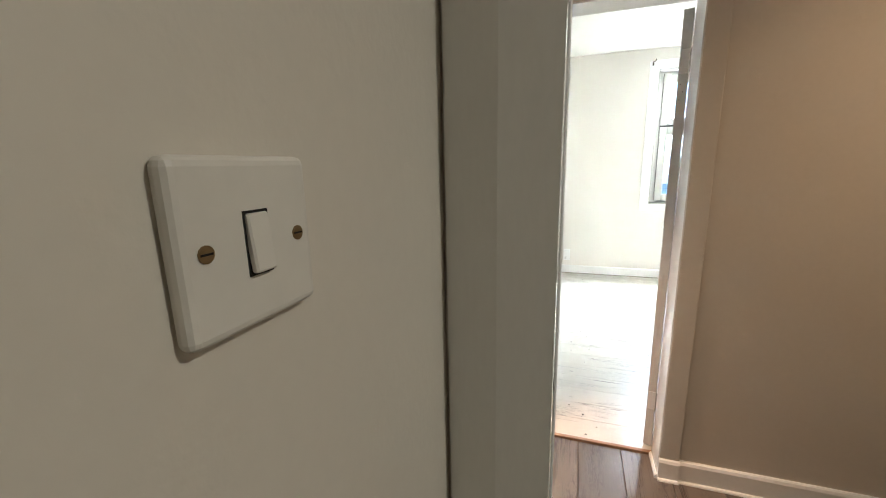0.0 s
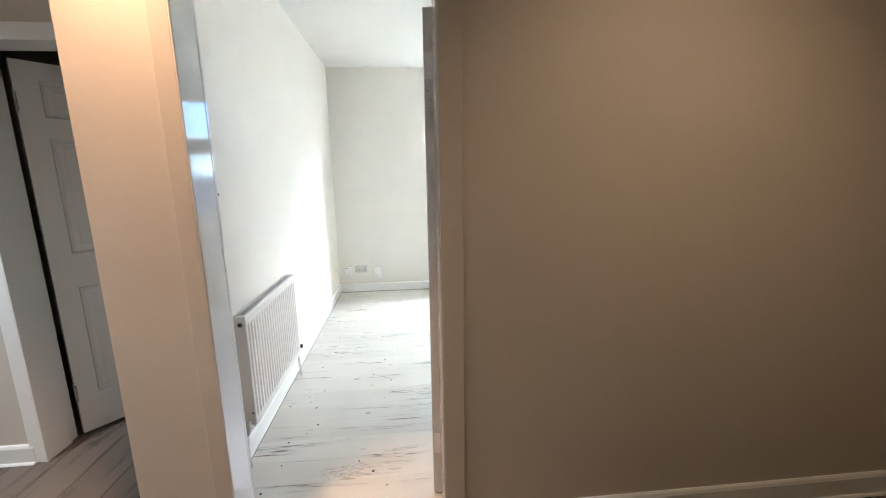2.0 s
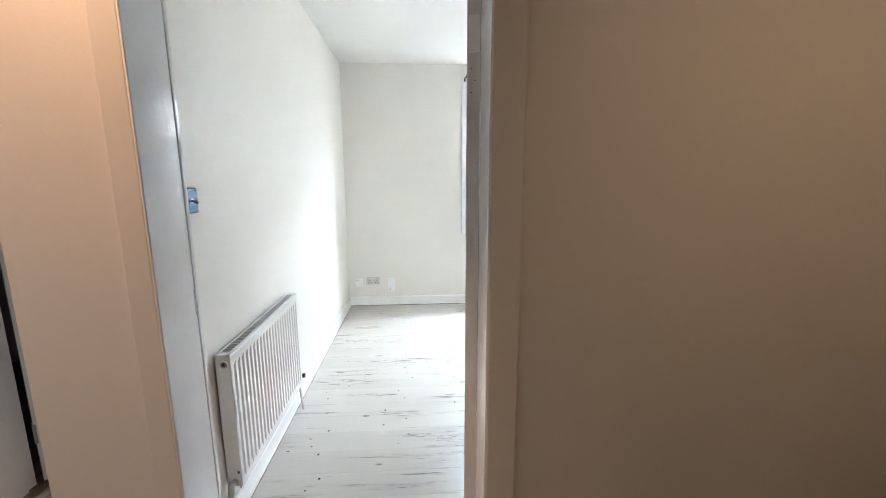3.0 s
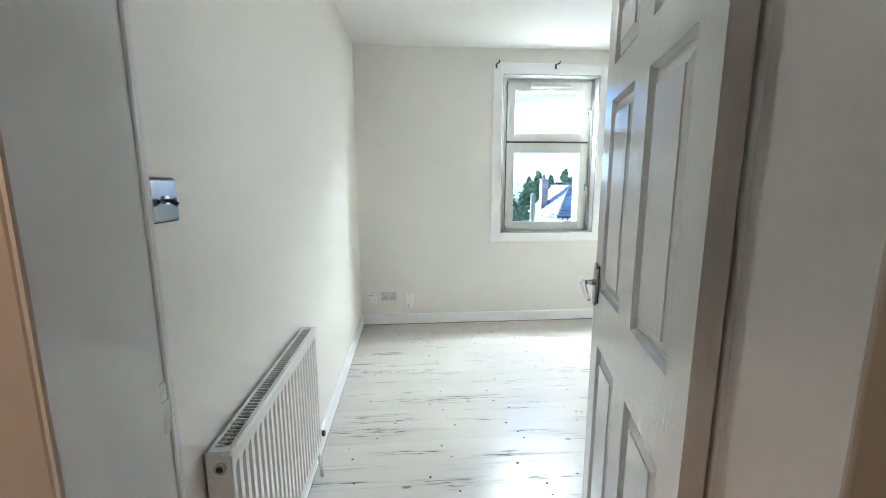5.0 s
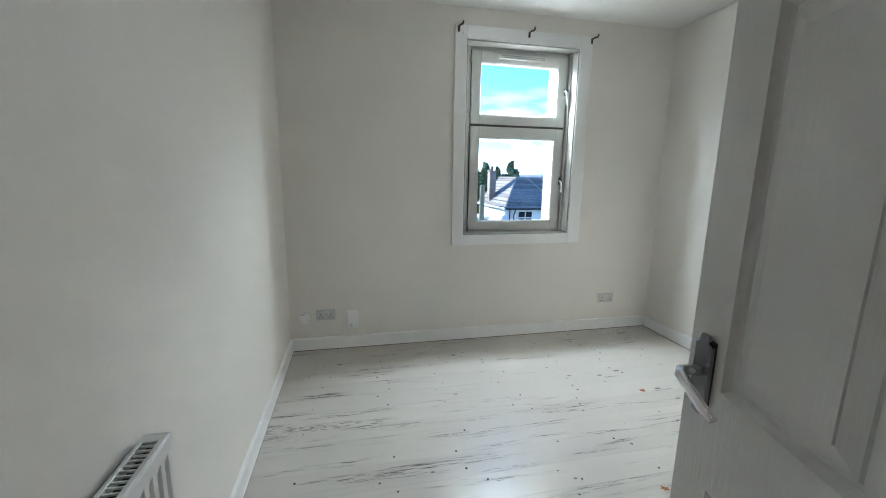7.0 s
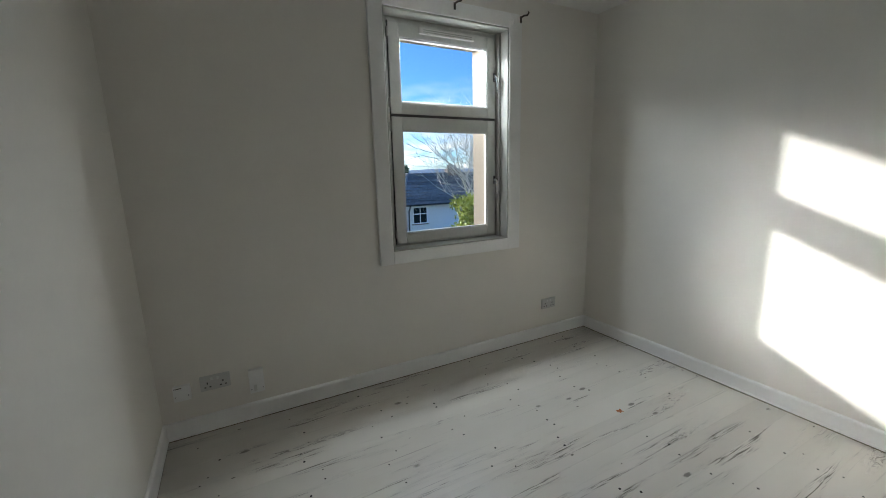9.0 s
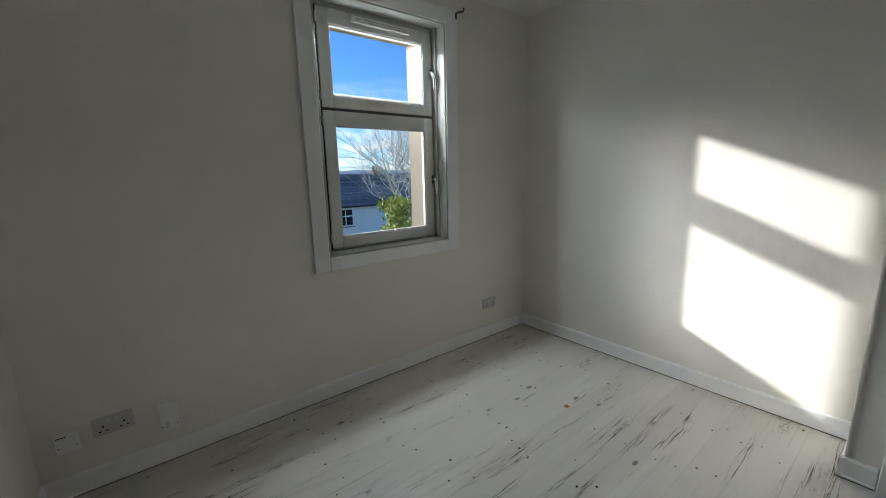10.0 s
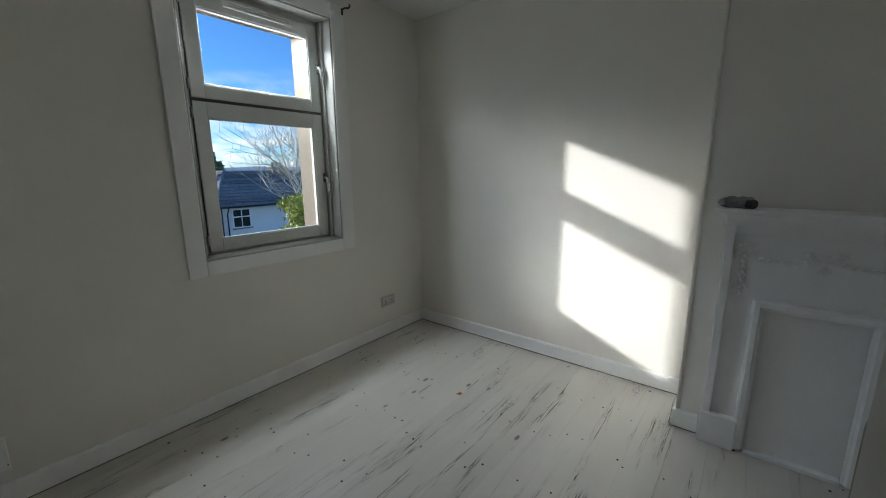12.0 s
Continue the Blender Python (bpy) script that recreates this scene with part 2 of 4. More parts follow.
    links.new(op("ADD", rough, op("MULTIPLY", marks, 0.25)), b.inputs["Roughness"])
    bp = nodes.new("ShaderNodeBump")
    bp.inputs["Strength"].default_value, bp.inputs["Distance"].default_value = bump, 0.0015
    links.new(op("SUBTRACT", grain, marks), bp.inputs["Height"])
    links.new(bp.outputs[0], b.inputs["Normal"])
    return m


BOARDS = board_material("white_painted_boards", (0.63, 0.602, 0.552), (0.07, 0.056, 0.043), 0.25, "x", 3.4, 1.0, 0.556, 0.09, 0.3)
LAMINATE = board_material("dark_grey_brown_laminate", (0.135, 0.110, 0.092), (0.035, 0.028, 0.023), 0.28, "y", 2.0, 0.8, 0.48, 0.6, 0.2)


# ---- building helpers ----
BASE = {}


def thing(name, place, label, category, group="", kind=""):
    ob = new(name)
    ob.empty_display_size = 0.05
    ob.location = place
    BASE[ob] = Matrix.Translation(place)
    return tagged(ob, label, category, group, kind)


def solid(name, bm, mat, smooth=False):
    bmesh.ops.recalc_face_normals(bm, faces=bm.faces)
    me = bpy.data.meshes.new(name)
    bm.to_mesh(me)
    bm.free()
    me.materials.append(mat)
    if smooth:
        for p in me.polygons:
            p.use_smooth = True
    return me


def part(name, bm, mat, parent, label="", smooth=False, local=False):
    """Links a bmesh, in world coordinates, as one mesh object under a thing or a part."""
    base = BASE[parent]
    if not local:
        bm.transform(base.inverted())
    ob = new(name, solid(name, bm, mat, smooth))
    ob.parent = parent
    BASE[ob] = base
    if label:
        ob["label"] = label
    return ob


def setting(name, bm, mat, label, category, smooth=False):
    ob = new(name, solid(name, bm, mat, smooth))
    BASE[ob] = Matrix()
    return tagged(ob, label, category, kind="structure")


def add_box(bm, x0, x1, y0, y1, z0, z1, bevel=0.0, segments=2):
    m = Matrix.LocRotScale(((x0 + x1) / 2, (y0 + y1) / 2, (z0 + z1) / 2), None, (abs(x1 - x0), abs(y1 - y0), abs(z1 - z0)))
    made = bmesh.ops.create_cube(bm, size=1, matrix=m)["verts"]
    if bevel:
        edges = list({e for v in made for e in v.link_edges})
        bmesh.ops.bevel(bm, geom=edges, offset=bevel, segments=segments, affect="EDGES", profile=0.5)
    return bm


def box(x0, x1, y0, y1, z0, z1, bevel=0.0, segments=2):
    return add_box(bmesh.new(), x0, x1, y0, y1, z0, z1, bevel, segments)


def add_tube(bm, points, radii, sides=8, cap=True):
    """A tapered tube along points."""
    pts = [Vector(p) for p in points]
    rings = []
    up = Vector((0.13, 0.21, 0.97))
    for i, p in enumerate(pts):
        ahead = (pts[min(i + 1, len(pts) - 1)] - pts[max(i - 1, 0)]).normalized()
        side = ahead.cross(up if abs(ahead.dot(up)) < 0.95 else Vector((1, 0, 0))).normalized()
        over = side.cross(ahead)
        r = radii[i] if isinstance(radii, (list, tuple)) else radii
        rings.append([bm.verts.new(p + r * (math.cos(a) * side + math.sin(a) * over)) for a in (2 * math.pi * k / sides for k in range(sides))])
    for a, c in zip(rings, rings[1:]):
        for k in range(sides):
            bm.faces.new((a[k], a[(k + 1) % sides], c[(k + 1) % sides], c[k]))
    if cap:
        bm.faces.new(rings[0][::-1])
        bm.faces.new(rings[-1])
    return bm


def tube(points, radii, sides=8):
    return add_tube(bmesh.new(), points, radii, sides)


def add_sweep(bm, profile, start, end, inward):
    """A moulding: profile points (out, up) swept from start to end; out goes along inward, up is z."""
    a, c, n = Vector(start), Vector(end), Vector(inward)
    first = [bm.verts.new(a + n * o + Vector((0, 0, u))) for o, u in profile]
    last = [bm.verts.new(c + n * o + Vector((0, 0, u))) for o, u in profile]
    k = len(profile)
    for i in range(k):
        bm.faces.new((first[i], first[(i + 1) % k], last[(i + 1) % k], last[i]))
    bm.faces.new(first[::-1])
    bm.faces.new(last)
    return bm


def arc(cx_, cz_, r, a0, a1, n=5):
    return [(cx_ + r * math.cos(radians(a0 + (a1 - a0) * i / n)), cz_ + r * math.sin(radians(a0 + (a1 - a0) * i / n))) for i in range(n + 1)]


SKIRT = [(0, 0.004), (0.018, 0.004), (0.019, 0.006), (0.019, 0.012), (0.016, 0.016), (0.016, 0.088), (0.013, 0.096), (0.006, 0.1), (0, 0.1)]
HALLSKIRT = [(0, 0), (0.028, 0), *arc(0.017, 0.0, 0.011, 0, 90, 3), (0.017, 0.012), (0.017, 0.085), (0.012, 0.096), (0.006, 0.1), (0, 0.1)]


def skirting(name, start, end, inward, profile=SKIRT, mat=None, z=0.0):
    bm = add_sweep(bmesh.new(), profile, (*start, z), (*end, z), (*inward, 0))
    lift = profile[0][1] + z
    # thin dark brown strip filling the gap below the board
    gap = add_sweep(bmesh.new(), [(0.002, -0.004), (0.0185, -0.004), (0.0185, 0.001), (0.002, 0.001)], (*start, lift), (*end, lift), (*inward, 0))
    if profile is SKIRT:
        setting(name + "_gap", gap, GAP, "thin dark brown strip in the gap under the skirting board", "gap")
    return setting(name, bm, mat or SATIN, "white painted skirting board along the foot of the wall", "skirting")


# ---- the large structure ----
XL, XR, YW, YS, H = -0.51, 2.60, 5.372, 2.18, 2.55     # bedroom: side walls, window wall, door wall, height
OX0, OX1, OZ0, OZ1 = 0.825, 1.742, 0.88, 2.335          # window opening
DX0, DX1, DZ = -0.325, 0.437, 1.95                      # bedroom doorway
EX0, EX1 = 0.030, 0.815                                 # doorway of the entry room

bm = bmesh.new()
for x0, x1, z0, z1 in ((XL - 0.14, OX0, -0.3, 2.8), (OX1, XR + 0.3, -0.3, 2.8), (OX0, OX1, -0.3, OZ0), (OX0, OX1, OZ1, 2.8)):
    add_box(bm, x0, x1, YW, 5.50, z0, z1)
setting("wall_north", bm, WALL, "off-white painted bedroom wall pierced by the window", "wall")
bm = bmesh.new()
RX0, RX1, RZ0, RZ1 = 0.962, 1.668, 0.925, 2.26
for x0, x1, z0, z1 in ((-4, RX0, -3.4, 3.2), (RX1, 4.5, -3.4, 3.2), (RX0, RX1, -3.4, RZ0), (RX0, RX1, RZ1, 3.2)):
    add_box(bm, x0, x1, 5.56, 5.715, z0, z1)
setting("outer_wall", bm, STONE, "beige painted stone outer wall round the window", "wall")
WX = XL + 0.017                                         # the west wall is a little out of square
bm = box(XL - 0.07, XL, YS - 0.09, YW, -0.3, 2.8)
for v in bm.verts:
    if v.co.x > XL - 0.01 and v.co.y < 3:
        v.co.x = WX
setting("wall_west", bm, WALL, "off-white painted bedroom wall behind the radiator", "wall")
setting("wall_east", box(XR, XR + 0.3, 2.0, YW, -0.3, 2.8), WALL, "off-white painted bedroom wall with the low sun on it", "wall")
bm = bmesh.new()
add_box(bm, 2.25, XR, 2.33, 3.25, -0.3, 2.8, 0.006, 2)
setting("chimney_breast", bm, WALL, "off-white painted chimney breast behind the fireplace", "wall")
setting("chimney_corner_bead", tube([(2.2515, 3.2485, 0.1), (2.2515, 3.2485, H)], 0.009, 12), WALL, "rounded painted plaster bead on the chimney breast corner", "trim", True)
bm = bmesh.new()
for x0, x1, z0, z1 in ((XL, DX0 - 0.03, -0.3, 2.8), (DX1 + 0.03, XR, -0.3, 2.8), (DX0 - 0.03, DX1 + 0.03, DZ + 0.03, 2.8)):
    add_box(bm, x0, x1, 2.10, YS, z0, z1)
setting("wall_south", bm, WALL, "off-white painted bedroom wall round the doorway", "wall")
bm = bmesh.new()
for x0, x1, z0, z1 in ((-0.65, DX0 - 0.03, -0.3, 2.8), (DX1 + 0.03, 2.7, -0.3, 2.8), (DX0 - 0.03, DX1 + 0.03, DZ + 0.03, 2.8)):
    add_box(bm, x0, x1, 2.012, 2.10, z0, z1)
add_box(bm, -0.65, XL - 0.07, 2.10, 4.4, -0.3, 2.8)
setting("hall_wall_north", bm, HALL, "beige painted hall wall round the bedroom doorway", "wall")
bm = bmesh.new()
LX0, LX1, LY = -1.50, -0.74, 2.625
for x0, x1, z0, z1 in ((-2.9, LX0 - 0.03, -0.3, 2.8), (LX1 + 0.03, -0.65, -0.3, 2.8), (LX0 - 0.03, LX1 + 0.03, 1.98, 2.8)):
    add_box(bm, x0, x1, LY, LY + 0.18, z0, z1)
setting("hall_wall_recess", bm, HALL, "beige painted hall wall round the half-open door", "wall")
bm = bmesh.new()
for x0, x1, z0, z1 in ((-2.9, EX0 - 0.03, -0.3, 2.8), (EX1 + 0.03, 2.7, -0.3, 2.8), (EX0 - 0.03, EX1 + 0.03, 2.0, 2.8)):
    add_box(bm, x0, x1, 0.84, 0.952, z0, z1)
setting("hall_wall_south", bm, HALL, "beige painted hall wall beside the entry doorway", "wall")
setting("hall_wall_west", box(-3.0, -2.9, 0.7, 4.5, -0.3, 2.8), HALL, "plain painted end wall of the hall", "wall")
setting("hall_wall_east", box(2.6, 2.7, 0.952, 2.012, -0.3, 2.8), HALL, "plain painted end wall of the hall", "wall")
bm = bmesh.new()
add_box(bm, -0.3, -0.117, -2.4, 0.84, -0.3, 2.8)
add_box(bm, 2.5, 2.7, -2.4, 0.84, -0.3, 2.8)
add_box(bm, -0.3, 2.7, -2.6, -2.4, -0.3, 2.8)
for x0, x1, z0, z1 in ((-0.117, EX0 - 0.03, -0.3, 2.8), (EX1 + 0.03, 2.5, -0.3, 2.8), (EX0 - 0.03, EX1 + 0.03, 2.0, 2.8)):
    add_box(bm, x0, x1, 0.77, 0.84, z0, z1)
setting("entry_room_wall", bm, ENTRY, "cream painted walls of the room where the walk begins", "wall")
bm = bmesh.new()
add_box(bm, -2.9, -0.65, 4.4, 4.5, -0.3, 2.8)
setting("dark_room_wall", bm, ENTRY, "plain wall of the unlit room behind the half-open door", "wall")
setting("ceiling", box(XL, XR, YS, YW, H, H + 0.2), CEIL, "white painted bedroom ceiling", "ceiling")
setting("hall_ceiling", box(-2.9, 2.6, -2.4, 2.012, H, H + 0.2), CEIL, "white painted hall ceiling", "ceiling")
setting("recess_ceiling", box(-2.9, -0.65, 2.012, 4.4, H, H + 0.2), CEIL, "white painted ceiling over the hall recess", "ceiling")

# skirtings
skirting("baseboard_north", (XL, YW), (XR, YW), (0, -1))
skirting("baseboard_west", (WX - 0.001, YS), (XL - 0.001, YW - 0.019), (1, 0))
skirting("baseboard_east", (XR, 3.25), (XR, YW - 0.019), (-1, 0))
skirting("baseboard_chimney_side", (2.231, 3.25), (XR - 0.019, 3.25), (0, 1))
skirting("baseboard_chimney_front", (2.25, 3.155), (2.25, 3.269), (-1, 0))
skirting("hall_baseboard_east", (DX1 + 0.082, 2.012), (2.6, 2.012), (0, -1), HALLSKIRT, z=-0.008)
skirting("hall_baseboard_west", (-0.65, 2.012), (DX0 - 0.066, 2.012), (0, -1), HALLSKIRT, z=-0.008)
skirting("hall_baseboard_corner", (-0.65, 1.984), (-0.65, LY), (-1, 0), HALLSKIRT, z=-0.008)
skirting("hall_baseboard_recess", (-2.9, LY), (LX0 - 0.05, LY), (0, -1), HALLSKIRT, z=-0.008)


def doorway(tag, x0, x1, y0, y1, top, swap, mat, rebate=0.013, stop=0.05, splay=0.0):
    """A door lining with a rebate at one side; swap puts the rebate at y0."""
    r0, r1 = (y0, y0 + stop) if swap else (y1 - stop, y1)
    s0, s1 = (r1, y1) if swap else (y0, r0)
    for side, a, w in (("left", x0, -1), ("right", x1, 1)):
        bm = bmesh.new()
        add_box(bm, a, a + w * 0.03, s0, s1, -0.02, top + 0.03, 0.002, 1)
        add_box(bm, a + w * rebate, a + w * 0.03, r0, r1, -0.02, top + 0.03, 0.002, 1)
        for v_ in bm.verts:
            if splay and v_.co.y > s1 - 0.01 and abs(v_.co.x - a) < 0.005:
                v_.co.x += w * splay
        setting(f"{tag}_lining_{side}", bm, mat, "gloss white painted door lining with a rebate", "door frame")
    bm = bmesh.new()
    add_box(bm, x0, x1, s0, s1, top, top + 0.03, 0.002, 1)
    add_box(bm, x0 - rebate, x1 + rebate, r0, r1, top + rebate, top + 0.03, 0.002, 1)
    setting(f"{tag}_lining_head", bm, mat, "gloss white painted door head", "door frame")


def architrave(tag, x0, x1, top, y, out, widths, mat, foot=-0.008):
    wl_, wr_, wt_ = widths
    d = 0.013 * out
    setting(f"{tag}_architrave_left", box(x0 - wl_, x0 - 0.004, y, y + d, foot, top + wt_, 0.004, 2), mat, "painted flat architrave beside the doorway", "architrave")
    setting(f"{tag}_architrave_right", box(x1 + 0.004, x1 + wr_, y, y + d, foot, top + wt_, 0.004, 2), mat, "painted flat architrave beside the doorway", "architrave")
    setting(f"{tag}_architrave_head", box(x0 - 0.0035, x1 + 0.0035, y, y + d, top + 0.004, top + wt_, 0.004, 2), mat, "painted flat architrave over the doorway", "architrave")


doorway("bedroom_door", DX0, DX1, 2.0, YS + 0.022, DZ, False, GLOSS, 0.020, 0.06)
architrave("bedroom_door", DX0, DX1, DZ, 2.012, -1, (0.066, 0.082, 0.07), HALL)
architrave("bedroom_door_inner", DX0 - 0.013, DX1 + 0.013, DZ + 0.013, YS, 1, (0.07, 0.07, 0.07), GLOSS, 0.0)
doorway("entry_door", EX0, EX1, 0.748, 0.966, 1.97, True, GLOSS, 0.004, 0.09, 0.007)
bm = bmesh.new()
vs = [bm.verts.new(p) for z in (0.0, 2.06) for p in ((-0.115, 0.77, z), (-0.112, 0.762, z), (-0.042, 0.742, z), (0.028, 0.740, z), (0.028, 0.77, z))]
for k_ in range(5):
    bm.faces.new((vs[k_], vs[(k_ + 1) % 5], vs[5 + (k_ + 1) % 5], vs[5 + k_]))
bm.faces.new(vs[:5])
bm.faces.new(vs[5:])
setting("entry_door_architrave_left", bm, GLOSS, "splayed painted architrave beside the entry doorway", "architrave")
setting("entry_door_architrave_right", box(EX1 + 0.004, EX1 + 0.08, 0.742, 0.77, 0.0, 2.06, 0.004, 2), GLOSS, "painted architrave beside the entry doorway", "architrave")
setting("entry_door_architrave_head", box(0.0285, EX1 + 0.0035, 0.742, 0.77, 1.975, 2.06, 0.004, 2), GLOSS, "painted architrave over the entry doorway", "architrave")
architrave("entry_door_hall", EX0, EX1, 1.97, 0.952, 1, (0.07, 0.07, 0.07), GLOSS)
doorway("recess_door", LX0, LX1, LY - 0.012, LY + 0.19, DZ, False, SATIN)
architrave("recess_door", LX0, LX1, DZ, LY, -1, (0.07, 0.07, 0.07), SATIN)
for side, x, w in (("left", DX0, 1), ("right", DX1, -1)):
    bm = bmesh.new()
    add_sweep(bm, [(0, 0), (0.010, 0), (0.010, 0.010), (0.004, 0.02), (0, 0.02)], (x, 1.992, -0.008), (x, 2.142, -0.008), (w, 0, 0))
    setting(f"door_bead_{side}", bm, SATIN, "white painted bead at the foot of the door lining", "trim")
for nm, x0, x1 in (("block_left", DX0 - 0.066, DX0 - 0.001), ("block_right", DX1 + 0.001, DX1 + 0.082)):
    bm = add_sweep(bmesh.new(), HALLSKIRT, (x0, 2.0035, -0.008), (x1, 2.0035, -0.008), (0, -1, 0))
    setting(f"skirting_{nm}", bm, SATIN, "white painted skirting block at the foot of the architrave", "skirting")


# ---- six-panel doors ----
def panel_door(width, height):
    """A moulded six-panel leaf: x from the hinge, y = 0 on the near face, z up."""
    bm = bmesh.new()
    t = 0.036
    xs = [0, 0.092, 0.326, 0.436, 0.668, width]
    zs = [0.006, 0.215, 0.816, 0.997, 1.580, 1.678, 1.85, height]
    holes = {(i, j) for i in (1, 3) for j in (1, 3, 5)}
    for y, s in ((0.0, -1), (-t, 1)):
        grid = {}
        for i, x in enumerate(xs):
            for j, z in enumerate(zs):
                grid[i, j] = bm.verts.new((x, y, z))
        for i in range(5):
            for j in range(7):
                ring = [grid[i, j], grid[i + 1, j], grid[i + 1, j + 1], grid[i, j + 1]]
                if (i, j) not in holes:
                    bm.faces.new(ring)
                    continue
                x0, x1, z0, z1 = xs[i], xs[i + 1], zs[j], zs[j + 1]
                for inset, depth in ((0.002, 0.005), (0.006, 0.012), (0.010, 0.0155), (0.018, 0.0155), (0.020, 0.0115), (0.045, 0.0045), (0.046, 0.0015)):
                    inner = [bm.verts.new((x, y + s * depth, z)) for x, z in ((x0 + inset, z0 + inset), (x1 - inset, z0 + inset), (x1 - inset, z1 - inset), (x0 + inset, z1 - inset))]
                    for k in range(4):
                        bm.faces.new((ring[k], ring[(k + 1) % 4], inner[(k + 1) % 4], inner[k]))
                    ring = inner
                bm.faces.new(ring)
        rim = [grid[0, 0], grid[5, 0], grid[5, 7], grid[0, 7]]
        if y == 0.0:
            near = grid
        else:
            for i in range(5):
                bm.faces.new((near[i, 0], near[i + 1, 0], grid[i + 1, 0], grid[i, 0]))
                bm.faces.new((near[i, 7], near[i + 1, 7], grid[i + 1, 7], grid[i, 7]))
            for j in range(7):
                bm.faces.new((near[0, j], near[0, j + 1], grid[0, j + 1], grid[0, j]))
                bm.faces.new((near[5, j], near[5, j + 1], grid[5, j + 1], grid[5, j]))
    return bm


def backplate(s):
    """A chrome door plate with stepped rounded ends, on the face y = 0 or the back."""
    bm = bmesh.new()
    out = [(-0.021, -0.055), (-0.012, -0.058), (-0.008, -0.071), (0.008, -0.071), (0.012, -0.058), (0.021, -0.055)]
    loop = out + [(-x, -z) for x, z in out]
    front = []
    for inset, y in ((1.0, 0.0), (1.0, 0.006), (0.9, 0.008)):
        front.append([bm.verts.new((x * inset, s * y, z * (inset if inset == 1 else 0.97))) for x, z in loop])
    for a, c in zip(front, front[1:]):
        for k in range(12):
            bm.faces.new((a[k], a[(k + 1) % 12], c[(k + 1) % 12], c[k]))
    bm.faces.new(front[0])
    bm.faces.new(front[-1])
    return bm


def door_leaf(name, label, pose_, handles):
    d = new(name)
    d.empty_display_size = 0.05
    d.matrix_world = pose_
    BASE[d] = Matrix()
    tagged(d, label, "door", kind="structure")
    part("leaf", panel_door(0.762, 1.935), DOORGLOSS, d, local=True)
    for z in (0.20, 1.70):
        h = part("hinge", tube([(0.0, -0.040, z), (0.0, -0.040, z + 0.09)], 0.006, 8), STEEL, d, "small dull steel hinge", local=True)
        part("hinge_leaf", box(-0.002, 0.0, -0.038, -0.004, z, z + 0.09), SATIN, h, local=True)
    bm = bmesh.new()
    for dx, z in ((0.012, 1.60), (0.022, 1.63), (0.012, 1.66)):
        add_tube(bm, [(-0.0008, -dx, z), (0.001, -dx, z)], 0.002, 6)
    part("screw_hole", bm, DARKHOLE, d, local=True)
    if handles:
        for s, y in ((1, 0.0), (-1, -0.036)):
            bm = backplate(s)
            bm.transform(Matrix.Translation((0.709, y, 1.01)))
            part("handle_spacer", box(0.690, 0.729, min(y, y + s * 0.0045), max(y, y + s * 0.0045), 0.948, 1.072), BLACK, d, "black spacer behind the handle plate", local=True)
            bm.transform(Matrix.Translation((0, s * 0.0045, 0)))
            plate = part("handle_plate", bm, NICKEL, d, "dark polished handle plate", local=True)
            o = lambda v: y + s * v
            lever = tube([(0.709, o(0.006), 1.016), (0.709, o(0.03), 1.016), (0.707, o(0.044), 1.016), (0.695, o(0.05), 1.014), (0.665, o(0.05), 1.004), (0.635, o(0.047), 0.99), (0.612, o(0.043), 0.984)],
                         [0.011, 0.009, 0.009, 0.010, 0.009, 0.0085, 0.007], 10)
            part("lever", lever, CHROME, plate, smooth=True, local=True)
            for z in (0.955, 1.066):
                for dx in (-0.008, 0.008):
                    part("screw", tube([(0.709 + dx, o(0.007), z), (0.709 + dx, o(0.0085), z)], 0.003, 8), STEEL, plate, local=True)
        part("latch", box(0.760, 0.764, -0.028, -0.008, 0.96, 1.06), STEEL, d, "steel latch plate", local=True)
    return d


A1 = math.degrees(math.atan2(0.9645, 0.264))
door_leaf("door_1", "white glossy six-panel bedroom door standing open", pose(0.408, 2.195, 0.006, 0, 0, A1), True)
door_leaf("door_2", "white six-panel door half open on a dark room", pose(LX0 - 0.008, LY + 0.215, 0.0, 0, 0, 50), False)

setting("door_hinge_bead", box(DX1 + 0.021, DX1 + 0.034, 2.202, 2.240, 0.0, DZ + 0.02, 0.002, 1), GLOSS, "white painted bead behind the hinged door", "trim")

# keeps in the linings
k = thing("door_keep", (DX0 - 0.013, 2.165, 1.05), "worn painted-over steel latch keep in the door lining", "latch keep")
bm = bmesh.new()
add_box(bm, DX0 - 0.0205, DX0 - 0.0185, 2.146, 2.186, 1.010, 1.082)
part("plate", bm, STEEL, k)
part("latch_hole", box(DX0 - 0.0195, DX0 - 0.0178, 2.152, 2.162, 1.032, 1.054), DARKHOLE, k, "dark latch hole")
part("lip", box(DX0 - 0.0195, DX0 - 0.0172, 2.164, 2.188, 1.028, 1.056, 0.001), STEEL, k, "paint-smeared lip")
k = thing("door_keep", (EX0, 0.80, 1.04), "paint-chipped latch keep in the entry door lining", "latch keep")
part("plate", box(EX0 - 0.0055, EX0 - 0.003, 0.776, 0.804, 1.020, 1.094), STEEL, k)
part("latch_hole", box(EX0 - 0.004, EX0 - 0.0022, 0.780, 0.800, 1.062, 1.086), DARKHOLE, k, "dark latch hole")
part("bolt_hole", box(EX0 - 0.004, EX0 - 0.0022, 0.780, 0.798, 1.028, 1.046), BRASS, k, "tarnished brass edge")

